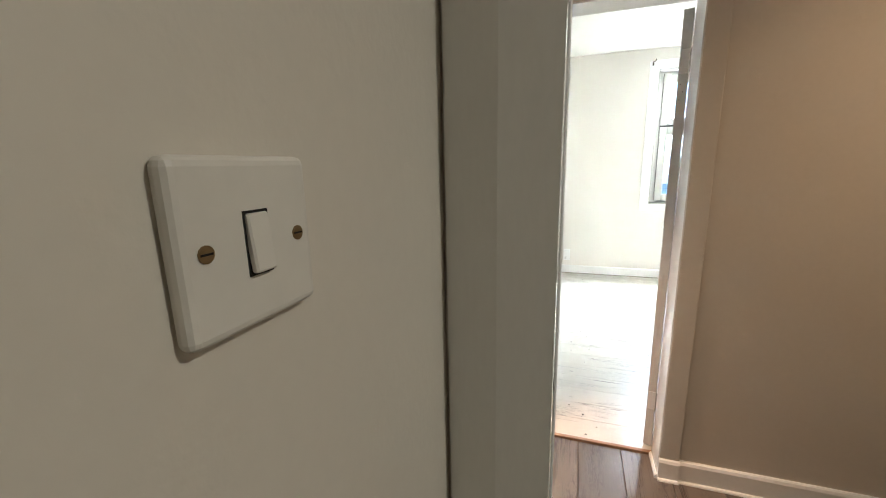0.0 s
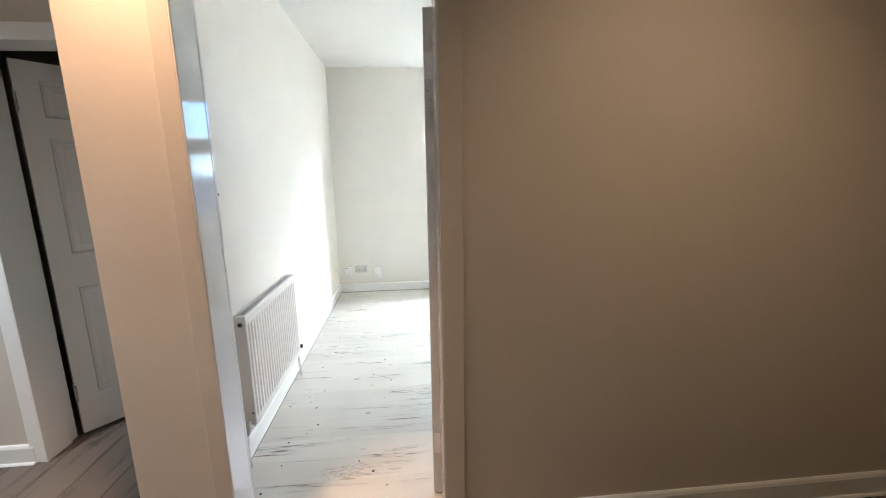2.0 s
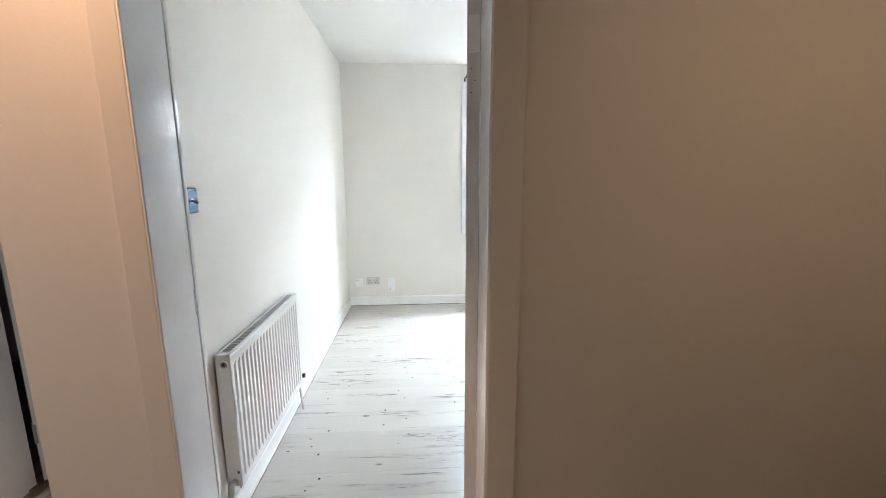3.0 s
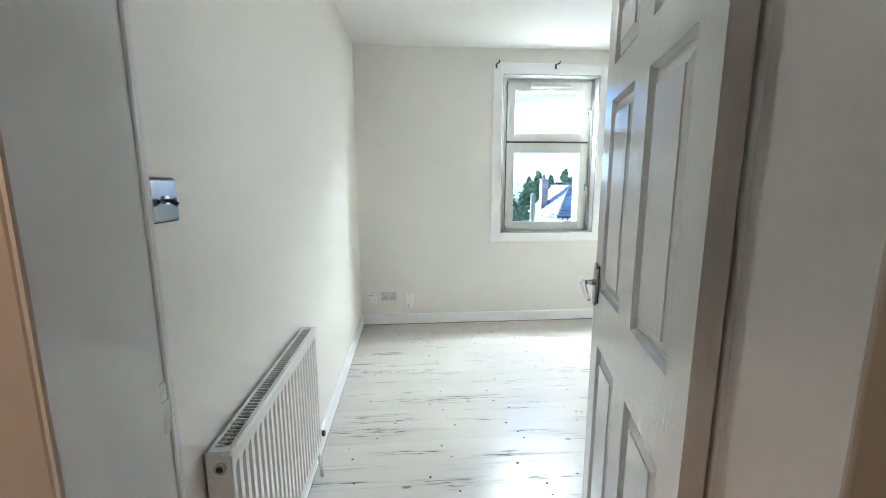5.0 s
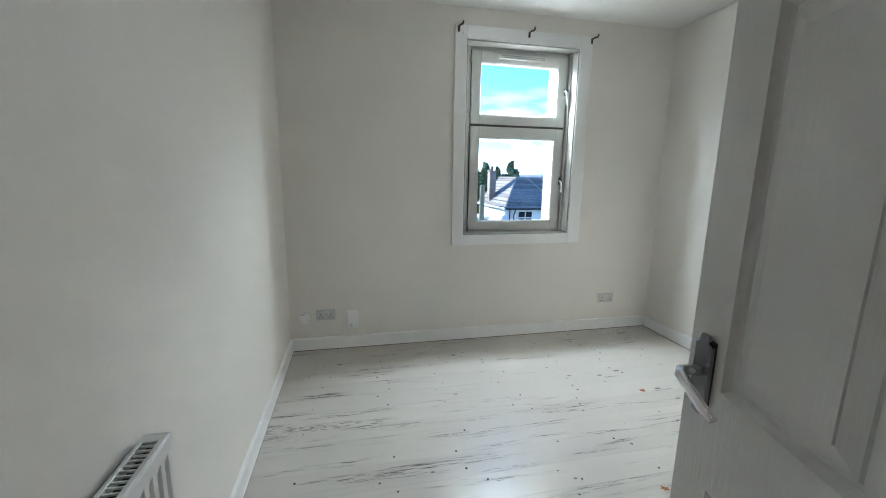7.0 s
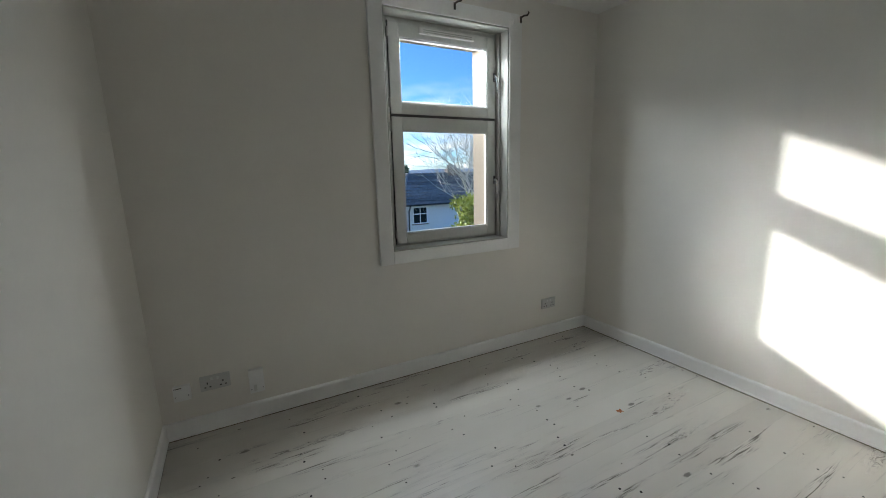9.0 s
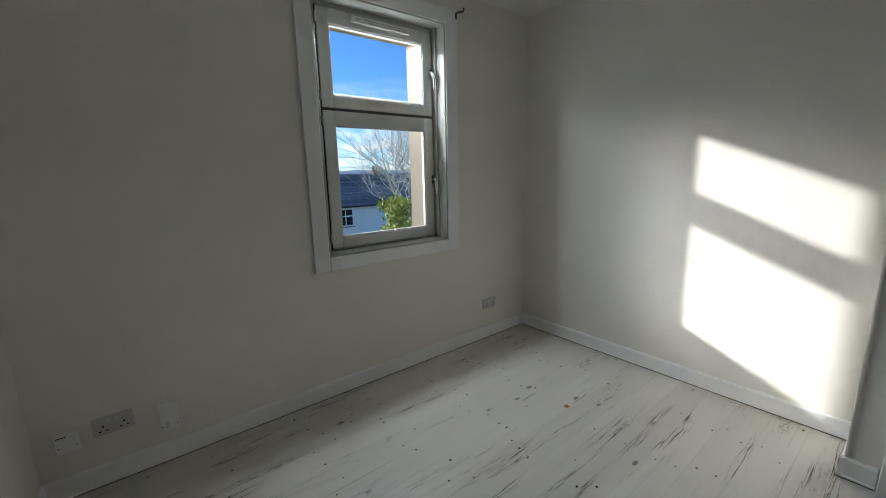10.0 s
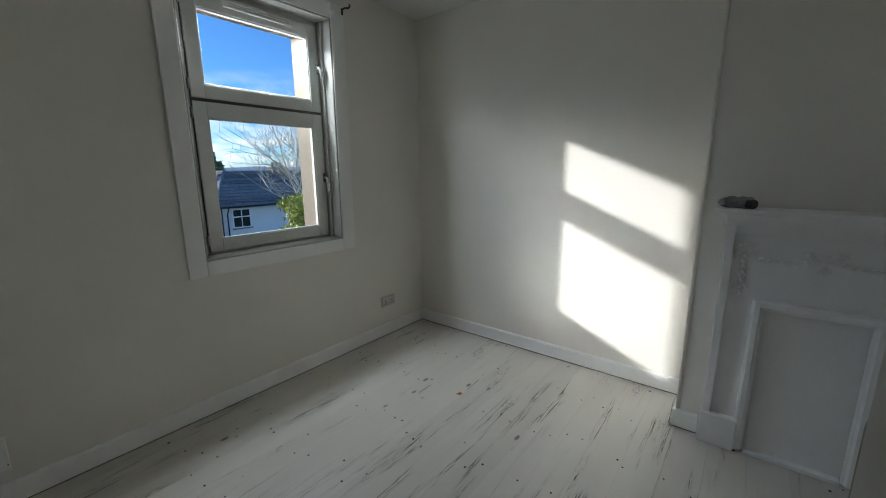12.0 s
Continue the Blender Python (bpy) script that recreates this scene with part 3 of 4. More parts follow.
# ---- window ----
w1 = thing("window_1", (1.285, 5.49, 0.9), "white two-light casement window with a small top light", "window", kind="structure")
bm = bmesh.new()
for x0, x1, z0, z1 in ((OX0, 0.897, OZ0, OZ1), (1.706, OX1, OZ0, OZ1), (0.897, 1.706, OZ0, 0.905), (0.897, 1.706, 2.30, OZ1), (0.897, 1.706, 1.738, 1.752)):
    add_box(bm, x0, x1, 5.485, 5.56, z0, z1, 0.003, 1)
part("window_frame", bm, UPVC, w1)
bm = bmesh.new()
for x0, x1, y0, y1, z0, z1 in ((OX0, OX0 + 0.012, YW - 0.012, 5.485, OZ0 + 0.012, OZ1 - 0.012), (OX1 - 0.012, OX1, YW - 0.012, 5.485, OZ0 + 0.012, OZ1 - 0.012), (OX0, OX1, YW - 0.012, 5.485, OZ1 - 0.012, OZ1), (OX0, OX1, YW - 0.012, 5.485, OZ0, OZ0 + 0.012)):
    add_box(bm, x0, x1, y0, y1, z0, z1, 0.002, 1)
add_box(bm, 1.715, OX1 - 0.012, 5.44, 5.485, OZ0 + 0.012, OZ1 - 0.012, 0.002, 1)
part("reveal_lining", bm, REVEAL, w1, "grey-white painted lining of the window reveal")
part("draught_seal", add_box(box(0.8955, 0.8995, 5.474, 5.4845, 0.905, 2.30), 0.9, 1.703, 5.4745, 5.4845, 1.7367, 1.7533), RUBBER, w1, "thin black draught seal")
for z0, z1, g0, g1, hz in ((1.7535, 2.297, 1.826, 2.211, 2.03), (0.908, 1.7365, 0.977, 1.653, 1.315)):
    bm = bmesh.new()
    for x0, x1, a, c in ((0.900, 0.970, z0, z1), (1.632, 1.703, z0, z1), (0.970, 1.632, z0, g0), (0.970, 1.632, g1, z1)):
        add_box(bm, x0, x1, 5.470, 5.515, a, c, 0.004, 2)
    s = part("sash", bm, UPVC, w1)
    bm = bmesh.new()
    for x0, x1, a, c in ((0.970, 0.978, g0, g1), (1.624, 1.632, g0, g1), (0.978, 1.624, g0, g0 + 0.008), (0.978, 1.624, g1 - 0.008, g1)):
        add_box(bm, x0, x1, 5.476, 5.500, a, c, 0.002, 1)
    part("glazing_bead", bm, UPVC, s)
    p = part("pane", box(0.972, 1.630, 5.500, 5.506, g0 + 0.002, g1 - 0.002), GLASS, s, "clear window pane")
    p.visible_shadow = False
    bm = bmesh.new()
    add_box(bm, 1.683, 1.699, 5.458, 5.470, hz - 0.03, hz + 0.03, 0.004, 2)
    h = part("handle", bm, NICKEL, s, "dark casement handle base")
    part("lever", tube([(1.691, 5.458, hz), (1.691, 5.436, hz + 0.002), (1.692, 5.428, hz - 0.012), (1.697, 5.430, hz - 0.05), (1.700, 5.434, hz - 0.105)], [0.012, 0.012, 0.014, 0.012, 0.009], 12), CHROME, h, smooth=True)
    for z in (z0 + 0.04, z1 - 0.09):
        part("hinge", box(0.888, 0.899, 5.464, 5.486, z, z + 0.055, 0.002, 1), STEEL, s, "small worn steel hinge")
v = part("trickle_vent", box(1.108, 1.52, 5.452, 5.470, 2.243, 2.283, 0.005, 2), PLASTIC, w1, "white plastic trickle vent")
bm = bmesh.new()
for i in range(2):
    add_box(bm, 1.135, 1.495, 5.4508, 5.4522, 2.253 + 0.012 * i, 2.257 + 0.012 * i)
part("vent_slot", bm, REVEAL, v)
part("outer_sill", box(RX0 - 0.05, RX1 + 0.05, 5.565, 5.78, 0.875, 0.928, 0.006, 1), STONE, w1, "beige stone sill outside")
# trim round the opening
bm = bmesh.new()
TX0, TX1, TZ0, TZ1 = 0.735, 1.845, 0.80, 2.425
for x0, x1, z0, z1 in ((TX0, OX0 + 0.002, TZ0, TZ1), (OX1 - 0.002, TX1, TZ0, TZ1), (OX0 + 0.002, OX1 - 0.002, TZ0, OZ0 + 0.002), (OX0 + 0.002, OX1 - 0.002, OZ1 - 0.002, TZ1)):
    add_box(bm, x0, x1, YW - 0.020, YW, z0, z1, 0.004, 2)
setting("window_trim", bm, SATIN, "flat white painted boards round the window", "trim")


def curtain_hook(x, z):
    h = thing("curtain_bracket", (x, YW - 0.02, z), "small dark metal curtain-rail bracket over the window", "bracket", "curtain brackets")
    part("base_plate", box(x - 0.008, x + 0.008, YW - 0.025, YW - 0.0195, z - 0.03, z + 0.012, 0.002, 1), BRACKET, h)
    part("hook", tube([(x, YW - 0.022, z + 0.004), (x + 0.004, YW - 0.05, z + 0.008), (x + 0.012, YW - 0.075, z + 0.004), (x + 0.016, YW - 0.085, z + 0.016), (x + 0.014, YW - 0.08, z + 0.026)], [0.006, 0.006, 0.0065, 0.006, 0.005], 8), BRACKET, h, smooth=True)


for x, z in ((0.762, 2.402), (1.308, 2.405), (1.832, 2.402)):
    curtain_hook(x, z)
for x in (0.80, 1.77):
    h = thing("rail_clip", (x, YW - 0.02, 2.37), "small white painted metal clip on the window trim", "clip", "rail clips")
    part("plate", box(x - 0.005, x + 0.005, YW - 0.028, YW - 0.0195, 2.355, 2.385, 0.002, 1), SATIN, h)


# ---- sockets and switches ----
def wall_plate(name, x0, x1, z0, z1, label, category, depth=0.010, mat=SOCKET, y=YW):
    t = thing(name, ((x0 + x1) / 2, y, z0), label, category)
    part("plate", box(x0, x1, y - depth, y + 0.001, z0, z1, 0.004, 2), mat, t)
    return t


def double_socket(x0, z0):
    t = wall_plate("double_socket", x0, x0 + 0.146, z0, z0 + 0.086, "white plastic double wall socket above the skirting", "socket")
    f = YW - 0.0103
    for cx_ in (x0 + 0.036, x0 + 0.110):
        bm = bmesh.new()
        add_box(bm, cx_ - 0.003, cx_ + 0.003, f - 0.0004, f + 0.001, z0 + 0.038, z0 + 0.049)
        for dx in (-0.012, 0.012):
            add_box(bm, cx_ + dx - 0.0045, cx_ + dx + 0.0045, f - 0.0004, f + 0.001, z0 + 0.018, z0 + 0.0245)
        part("pin_hole", bm, DARKHOLE, t)
    for cx_ in (x0 + 0.058, x0 + 0.088):
        part("rocker", box(cx_ - 0.006, cx_ + 0.006, f - 0.003, f + 0.001, z0 + 0.058, z0 + 0.074, 0.001, 1), PLASTIC, t)
    return t


double_socket(-0.319, 0.238)
double_socket(2.099, 0.248)
t = wall_plate("aerial_box", -0.440, -0.362, 0.222, 0.305, "white plastic surface-mounted aerial box above the skirting", "socket", 0.026, SATIN)
part("lid_slot", box(-0.434, -0.40, YW - 0.0265, YW - 0.0255, 0.294, 0.298), DARKHOLE, t)
for x in (-0.430, -0.372):
    part("screw", tube([(x, YW - 0.0262, 0.25), (x, YW - 0.0272, 0.25)], 0.0028, 8), DARKHOLE, t)
t = wall_plate("phone_socket", -0.083, -0.006, 0.165, 0.305, "white plastic telephone socket box with a plug in it", "socket", 0.026, SATIN)
part("plug", box(-0.062, -0.046, YW - 0.045, YW - 0.026, 0.185, 0.215, 0.003, 2), PLASTIC, t)
part("plug_hole", box(-0.060, -0.048, YW - 0.0275, YW - 0.0255, 0.178, 0.1845), DARKHOLE, t)
for x in (-0.074, -0.014):
    part("screw", tube([(x, YW - 0.0262, 0.19), (x, YW - 0.0272, 0.19)], 0.0028, 8), DARKHOLE, t)

# polished toggle switch by the bedroom door, on the west wall
XS = XL + 0.0157
t = thing("toggle_switch", (XS, 2.460, 1.27), "polished black-nickel toggle light switch on the white wall", "light switch")
part("back_box", box(XS - 0.001, XS + 0.007, 2.416, 2.504, 1.268, 1.354, 0.002, 1), BLACK, t, "black plastic edge")
bm = box(XS + 0.0065, XS + 0.0125, 2.418, 2.502, 1.270, 1.352, 0.004, 2)
part("plate", bm, NICKEL, t)
bm = tube([(XS + 0.0125, 2.460, 1.311), (XS + 0.0165, 2.460, 1.311)], 0.009, 16)
r = part("collar", bm, CHROME, t)
part("toggle", tube([(XS + 0.016, 2.460, 1.311), (XS + 0.024, 2.460, 1.309), (XS + 0.034, 2.460, 1.303)], [0.0035, 0.0042, 0.0052], 10), BLACK, r, "black toggle", smooth=True)
for y in (2.430, 2.490):
    part("screw", tube([(XS + 0.0125, y, 1.311), (XS + 0.0135, y, 1.311)], 0.0045, 12), BLACK, t, "black screw")

# rocker switch at the start, on the entry room's wall
SX = -0.117
t = thing("rocker_switch", (SX, 0.443, 1.288), "aged white plastic rocker light switch with brass screws", "light switch")
part("plate", box(SX - 0.001, SX + 0.010, 0.400, 0.487, 1.288, 1.374, 0.005, 3), AGED, t)
rk = box(SX + 0.009, SX + 0.0135, 0.437, 0.451, 1.316, 1.346, 0.001, 1)
bmesh.ops.rotate(rk, verts=rk.verts, cent=(SX + 0.01, 0.444, 1.331), matrix=Matrix.Rotation(radians(-5), 3, "Y"))
part("rocker", rk, AGED, t)
part("rocker_gap", box(SX + 0.0095, SX + 0.0103, 0.4358, 0.4522, 1.3145, 1.3475), DARKHOLE, t)
for y in (0.4135, 0.4738):
    s = part("screw", tube([(SX + 0.0098, y, 1.331), (SX + 0.0106, y, 1.331)], 0.0042, 14), BRASS, t, "tarnished brass screw")
    part("slot", box(SX + 0.0104, SX + 0.0109, y - 0.0032, y + 0.0032, 1.3305, 1.3315), DARKHOLE, s)


# ---- radiator ----
def radiator():
    x0, x1, y0, y1, z0, z1 = -0.486, -0.430, 2.503, 3.312, 0.180, 0.740
    r = thing("radiator", ((x0 + x1) / 2, (y0 + y1) / 2, z0), "white enamelled panel radiator with a top grille on the wall", "radiator")
    bm = bmesh.new()
    # fluted front panel
    n = 22
    pitch = (y1 - y0 - 0.03) / n
    prof = [(y0 + 0.004, 0.0)]
    for i in range(n):
        a = y0 + 0.015 + i * pitch
        prof += [(a + pitch * 0.10, 0.0), (a + pitch * 0.24, -0.007), (a + pitch * 0.50, -0.007), (a + pitch * 0.64, 0.0)]
    prof.append((y1 - 0.004, 0.0))
    rows = [(z0 + 0.0, 0.0, -0.006), (z0 + 0.006, 0.0, 0.0), (z0 + 0.035, 0.0, 0.0), (z0 + 0.055, 1.0, 0.0), (z1 - 0.058, 1.0, 0.0), (z1 - 0.038, 0.0, 0.0), (z1 - 0.008, 0.0, 0.0), (z1 - 0.001, 0.0, -0.006)]
    verts = []
    for z, f, off in rows:
        verts.append([bm.verts.new((x1 + off + d * f, y, z)) for y, d in prof])
    for a, c in zip(verts, verts[1:]):
        for i in range(len(prof) - 1):
            bm.faces.new((a[i], a[i + 1], c[i + 1], c[i]))
    add_box(bm, x1 - 0.016, x1 - 0.0085, y0 + 0.004, y1 - 0.004, z0, z1 - 0.002)
    part("front_panel", bm, ENAMEL, r, "fluted white front panel")
    part("back_panel", box(x0, x0 + 0.008, y0 + 0.01, y1 - 0.01, z0 + 0.01, z1 - 0.006, 0.002, 1), ENAMEL, r)
    for y in (y0, y1 - 0.004):
        bm = box(x0 - 0.001, x1 - 0.001, y, y + 0.004, z0 + 0.012, z1 + 0.001, 0.0015, 1)
        part("side_panel", bm, ENAMEL, r)
    g = bmesh.new()
    add_box(g, x1 - 0.014, x1 - 0.002, y0 + 0.004, y1 - 0.004, z1 - 0.004, z1 + 0.002, 0.001, 1)
    add_box(g, x0, x0 + 0.010, y0 + 0.004, y1 - 0.004, z1 - 0.004, z1 + 0.002, 0.001, 1)
    m_ = 50
    for i in range(m_):
        y = y0 + 0.03 + (y1 - y0 - 0.06) * i / (m_ - 1)
        add_box(g, x0 + 0.010, x1 - 0.014, y - 0.0017, y + 0.0017, z1 - 0.004, z1 + 0.001)
    for y in (y0 + 0.004, y1 - 0.028):
        add_box(g, x0 + 0.010, x1 - 0.014, y, y + 0.022, z1 - 0.004, z1 + 0.001)
    part("top_grille", g, ENAMEL, r, "slotted white top grille")
    # near-black block under the grille, its colour standing in for shade between slats
    part("fins", box(x0 + 0.012, x1 - 0.02, y0 + 0.02, y1 - 0.02, z0 + 0.03, z1 - 0.02), LEAD, r, "near-black block inside, standing in for the shade in the slots")
    xm = (x0 + x1) / 2
    pl = part("plug", tube([(xm + 0.004, y0 + 0.001, z1 - 0.035), (xm + 0.004, y0 - 0.006, z1 - 0.035)], 0.0135, 16), STEEL, r, "dark blanking plug")
    part("ring", tube([(xm + 0.004, y0 - 0.004, z1 - 0.035), (xm + 0.004, y0 - 0.008, z1 - 0.035)], [0.009, 0.007], 16), BLACK, pl)
    # valve and pipe at the near foot
    vz = z0 + 0.035
    vv = part("valve", tube([(xm, y0 + 0.002, vz), (xm, y0 - 0.03, vz), (xm, y0 - 0.042, vz)], [0.011, 0.011, 0.008], 12), STEEL, r, "dull steel lockshield valve")
    part("elbow", tube([(xm, y0 - 0.034, vz + 0.016), (xm, y0 - 0.036, vz - 0.02), (xm - 0.004, y0 - 0.04, vz - 0.05)], [0.010, 0.012, 0.010], 12), STEEL, vv, smooth=True)
    part("pipe", tube([(xm - 0.004, y0 - 0.04, vz - 0.045), (xm - 0.006, y0 - 0.045, vz - 0.12), (xm - 0.002, y0 - 0.05, 0.0)], 0.0075, 10), ENAMEL, r, "white painted pipe", smooth=True)
    part("lug", box(xm + 0.012, xm + 0.020, y0 - 0.001, y0 + 0.003, z0 + 0.068, z0 + 0.078), BLACK, r)
    v2 = part("valve", tube([(xm, y1 - 0.002, vz), (xm, y1 + 0.03, vz)], 0.011, 12), STEEL, r)
    part("cap", tube([(xm + 0.002, y1 + 0.03, vz - 0.006), (xm + 0.002, y1 + 0.03, vz + 0.032), (xm + 0.002, y1 + 0.03, vz + 0.052)], [0.014, 0.015, 0.011], 14), PLASTIC, v2, "white plastic valve cap")
    part("knob", tube([(xm + 0.012, y1 + 0.03, vz + 0.004), (xm + 0.034, y1 + 0.03, vz + 0.004)], 0.013, 12), BLACK, v2, "black valve end")
    part("pipe", tube([(xm, y1 + 0.03, vz), (xm, y1 + 0.032, vz - 0.08), (xm + 0.01, y1 + 0.034, 0.0)], 0.0075, 10), ENAMEL, r, smooth=True)
    for y in (y0 + 0.14, y1 - 0.14):
        part("wall_bracket", box(XL - 0.004, x0 + 0.001, y - 0.012, y + 0.012, z0 + 0.06, z1 - 0.05), STEEL, r)


radiator()


# ---- fireplace ----
def fireplace():
    ya, yb, c = 3.140, 2.440, 2.790
    f = thing("fireplace", (2.22, c, 0.0), "white painted bedroom fireplace with garland mouldings, boarded over", "fireplace")
    xw = 2.25
    bm = bmesh.new()
    # backing board, with a raised border outside
    add_box(bm, 2.216, xw, 3.005, ya - 0.034, 0.0, 1.075)
    add_box(bm, 2.216, xw, yb + 0.034, 2.575, 0.0, 1.075)
    add_box(bm, 2.216, xw, 2.575, 3.005, 0.775, 1.075)
    part("surround_panel", bm, MANTEL, f)
    bm = bmesh.new()
    add_box(bm, 2.190, xw, ya - 0.034, ya, 0.0, 1.115, 0.003, 2)
    add_box(bm, 2.190, xw, yb, yb + 0.034, 0.0, 1.115, 0.003, 2)
    add_box(bm, 2.190, xw, yb + 0.034, ya - 0.034, 1.075, 1.115, 0.003, 2)
    part("border", bm, MANTEL, f)
    for y0, y1 in ((2.998, ya + 0.008), (yb - 0.008, 2.582)):
        bm = bmesh.new()
        add_box(bm, 2.180, xw, y0, y1, 0.0, 0.165, 0.004, 2)
        part("plinth", bm, MANTEL, f)
    ogee = [(0, 0), (0.012, 0.0), (0.014, 0.012), (0.020, 0.026), (0.034, 0.040), (0.052, 0.050), (0.056, 0.060), (0.060, 0.060), (0, 0.060)]
    bm = add_sweep(bmesh.new(), ogee, (2.190, yb - 0.002, 1.112), (2.190, ya + 0.002, 1.112), (-1, 0, 0))
    add_sweep(bm, [(o * 0.7, u) for o, u in ogee], (xw, ya + 0.001, 1.112), (2.186, ya + 0.001, 1.112), (0, 1, 0))
    add_sweep(bm, [(o * 0.7, u) for o, u in ogee], (xw, yb - 0.001, 1.112), (2.186, yb - 0.001, 1.112), (0, -1, 0))
    part("cornice", bm, MANTEL, f)
    part("mantel_shelf", box(2.085, xw, yb - 0.055, ya + 0.055, 1.170, 1.190, 0.006, 3), MANTEL, f)
    # frame round the boarded opening
    prof = [(0.0, 0.0), (0.018, 0.0), (0.026, 0.010), (0.026, 0.028), (0.014, 0.036), (0.010, 0.045), (0.0, 0.045)]
    bm = bmesh.new()
    for y, s in ((3.007, -1), (2.573, 1)):
        lower, upper = [], []
        for out, across in prof:
            lower.append(bm.verts.new((2.216 - out, y + s * across, 0.012)))
            upper.append(bm.verts.new((2.216 - out, y + s * across, 0.775 - across)))
        n = len(prof)
        for i in range(n):
            bm.faces.new((lower[i], lower[(i + 1) % n], upper[(i + 1) % n], upper[i]))
        bm.faces.new(lower)
    a = [bm.verts.new((2.216 - out, 3.007 - across, 0.775 - across)) for out, across in prof]
    b_ = [bm.verts.new((2.216 - out, 2.573 + across, 0.775 - across)) for out, across in prof]
    for i in range(len(prof)):
        j = (i + 1) % len(prof)
        bm.faces.new((a[i], a[j], b_[j], b_[i]))
    part("opening_frame", bm, MANTEL, f)
    part("infill_board", box(2.233, xw, 2.575, 3.005, 0.014, 0.772), MANTEL, f, "flat white board closing the hearth")
    part("foot_strip", box(2.196, 2.2325, 2.620, 2.960, 0.0, 0.022, 0.003, 1), MANTEL, f)

    def leaves(shapes):
        """Raised plaster leaves and buds: (y, z, half length, half width, turn in degrees, height)."""
        bm = bmesh.new()
        for y, z, half, wide_, turn, high in shapes:
            m = Matrix.LocRotScale((2.2155, y, z), Euler((radians(turn), 0, 0)), (high, wide_, half))
            made = bmesh.ops.create_icosphere(bm, subdivisions=2, radius=1, matrix=m)["verts"]
            mid, way = Vector((2.2155, y, z)), Matrix.Rotation(radians(turn), 3, "X") @ Vector((0, 0, 1))
            for v_ in made:
                along = (v_.co - mid).dot(way) / half
                pinch = 1 - 0.55 * abs(along) ** 1.5
                off = v_.co - mid - way * along * half
                v_.co = mid + way * along * half + off * pinch
        return bm

    def spray(name, shapes):
        tagged(part(name, leaves(shapes), MANTEL, f, smooth=True), kind="stuff")

    for s in (1, -1):
        top, zt = c + s * 0.272, 0.985
        ring_ = [(top + 0.034 * math.cos(radians(a)), zt + 0.004 + 0.030 * math.sin(radians(a)), 0.010, 0.008, a - 90, 0.015) for a in (-5, 25, 58, 90, 122, 155, 185)]
        spray("rosette", ring_ + [(top, zt + 0.008, 0.010, 0.010, 0, 0.018), (top, zt - 0.018, 0.016, 0.009, 0, 0.017)]
              + [(top + q * 0.024, zt - 0.014, 0.016, 0.008, q * 52, 0.015) for q in (1, -1)]
              + [(top + q * 0.030, zt - 0.026, 0.011, 0.006, q * 20, 0.013) for q in (1, -1)])
        drop = []
        for k_ in range(4):
            z = 0.948 - 0.030 * k_
            drop += [(top, z, 0.014, 0.0105 - 0.001 * k_, 0, 0.017)]
            drop += [(top + q * 0.009, z - 0.011, 0.010, 0.005, q * -32, 0.013) for q in (1, -1)]
        drop += [(top + q * 0.016, 0.826, 0.020, 0.0065, q * 40, 0.015) for q in (1, -1)] + [(top, 0.832, 0.016, 0.007, 0, 0.016)]
        drop += [(top, 0.806 - 0.022 * k_, 0.011, 0.0085 - 0.0016 * k_, 0, 0.015) for k_ in range(4)]
        spray("drop", drop)
        swag = []
        for k_ in range(1, 9):
            u = k_ / 9
            y, z = top + (c - top) * u, 0.982 - 0.030 * 4 * u * (1 - u) + 0.006 * u
            lean = math.degrees(math.atan2(-0.120 * (1 - 2 * u), abs(c - top))) * s
            if k_ in (1, 4):
                swag += [(y, z, 0.0105, 0.0105, 0, 0.018), (y + 0.012, z, 0.006, 0.005, 0, 0.012), (y - 0.012, z, 0.006, 0.005, 0, 0.012)]
            elif k_ in (2, 3):
                swag += [(y, z, 0.011, 0.006, a + lean, 0.014) for a in (30, 90, 150)]
            else:
                swag += [(y, z, 0.0175, 0.0075, 90 + lean, 0.017), (y, z + 0.007, 0.011, 0.005, 65 + lean, 0.013), (y, z - 0.007, 0.011, 0.005, 115 + lean, 0.013)]
        spray("swag", swag)
    bow = [(c, 0.990, 0.013, 0.011, 0, 0.019)]
    for q in (1, -1):
        bow += [(c + q * 0.022, 1.002, 0.018, 0.008, q * -62, 0.016), (c + q * 0.044, 1.014, 0.014, 0.009, q * -40, 0.016),
                (c + q * 0.058, 1.000, 0.013, 0.008, q * 20, 0.015), (c + q * 0.046, 0.990, 0.013, 0.006, q * 70, 0.013),
                (c + q * 0.012, 0.938, 0.018, 0.006, q * 38, 0.014)]
    bow += [(c, 0.966, 0.014, 0.006, 0, 0.014), (c, 0.945, 0.014, 0.008, 0, 0.015), (c, 0.922, 0.013, 0.006, 0, 0.014)]
    spray("bow", bow)


fireplace()
# black blind roll in crumpled clear plastic on the mantel shelf
t = thing("wrapped_blind_roll", (2.16, 3.10, 1.190), "black rolled blind wrapped in crumpled clear plastic on the mantel shelf", "blind roll")
A_, B_ = Vector((2.198, 3.152, 1.211)), Vector((2.128, 3.062, 1.211))
part("roll", tube([A_, B_], 0.0195, 18), BLACK, t)
part("end_cap", tube([B_, B_ + (B_ - A_) * 0.05, B_ + (B_ - A_) * 0.10], [0.0205, 0.0205, 0.0185], 18), BLACK, t, "round black end cap")
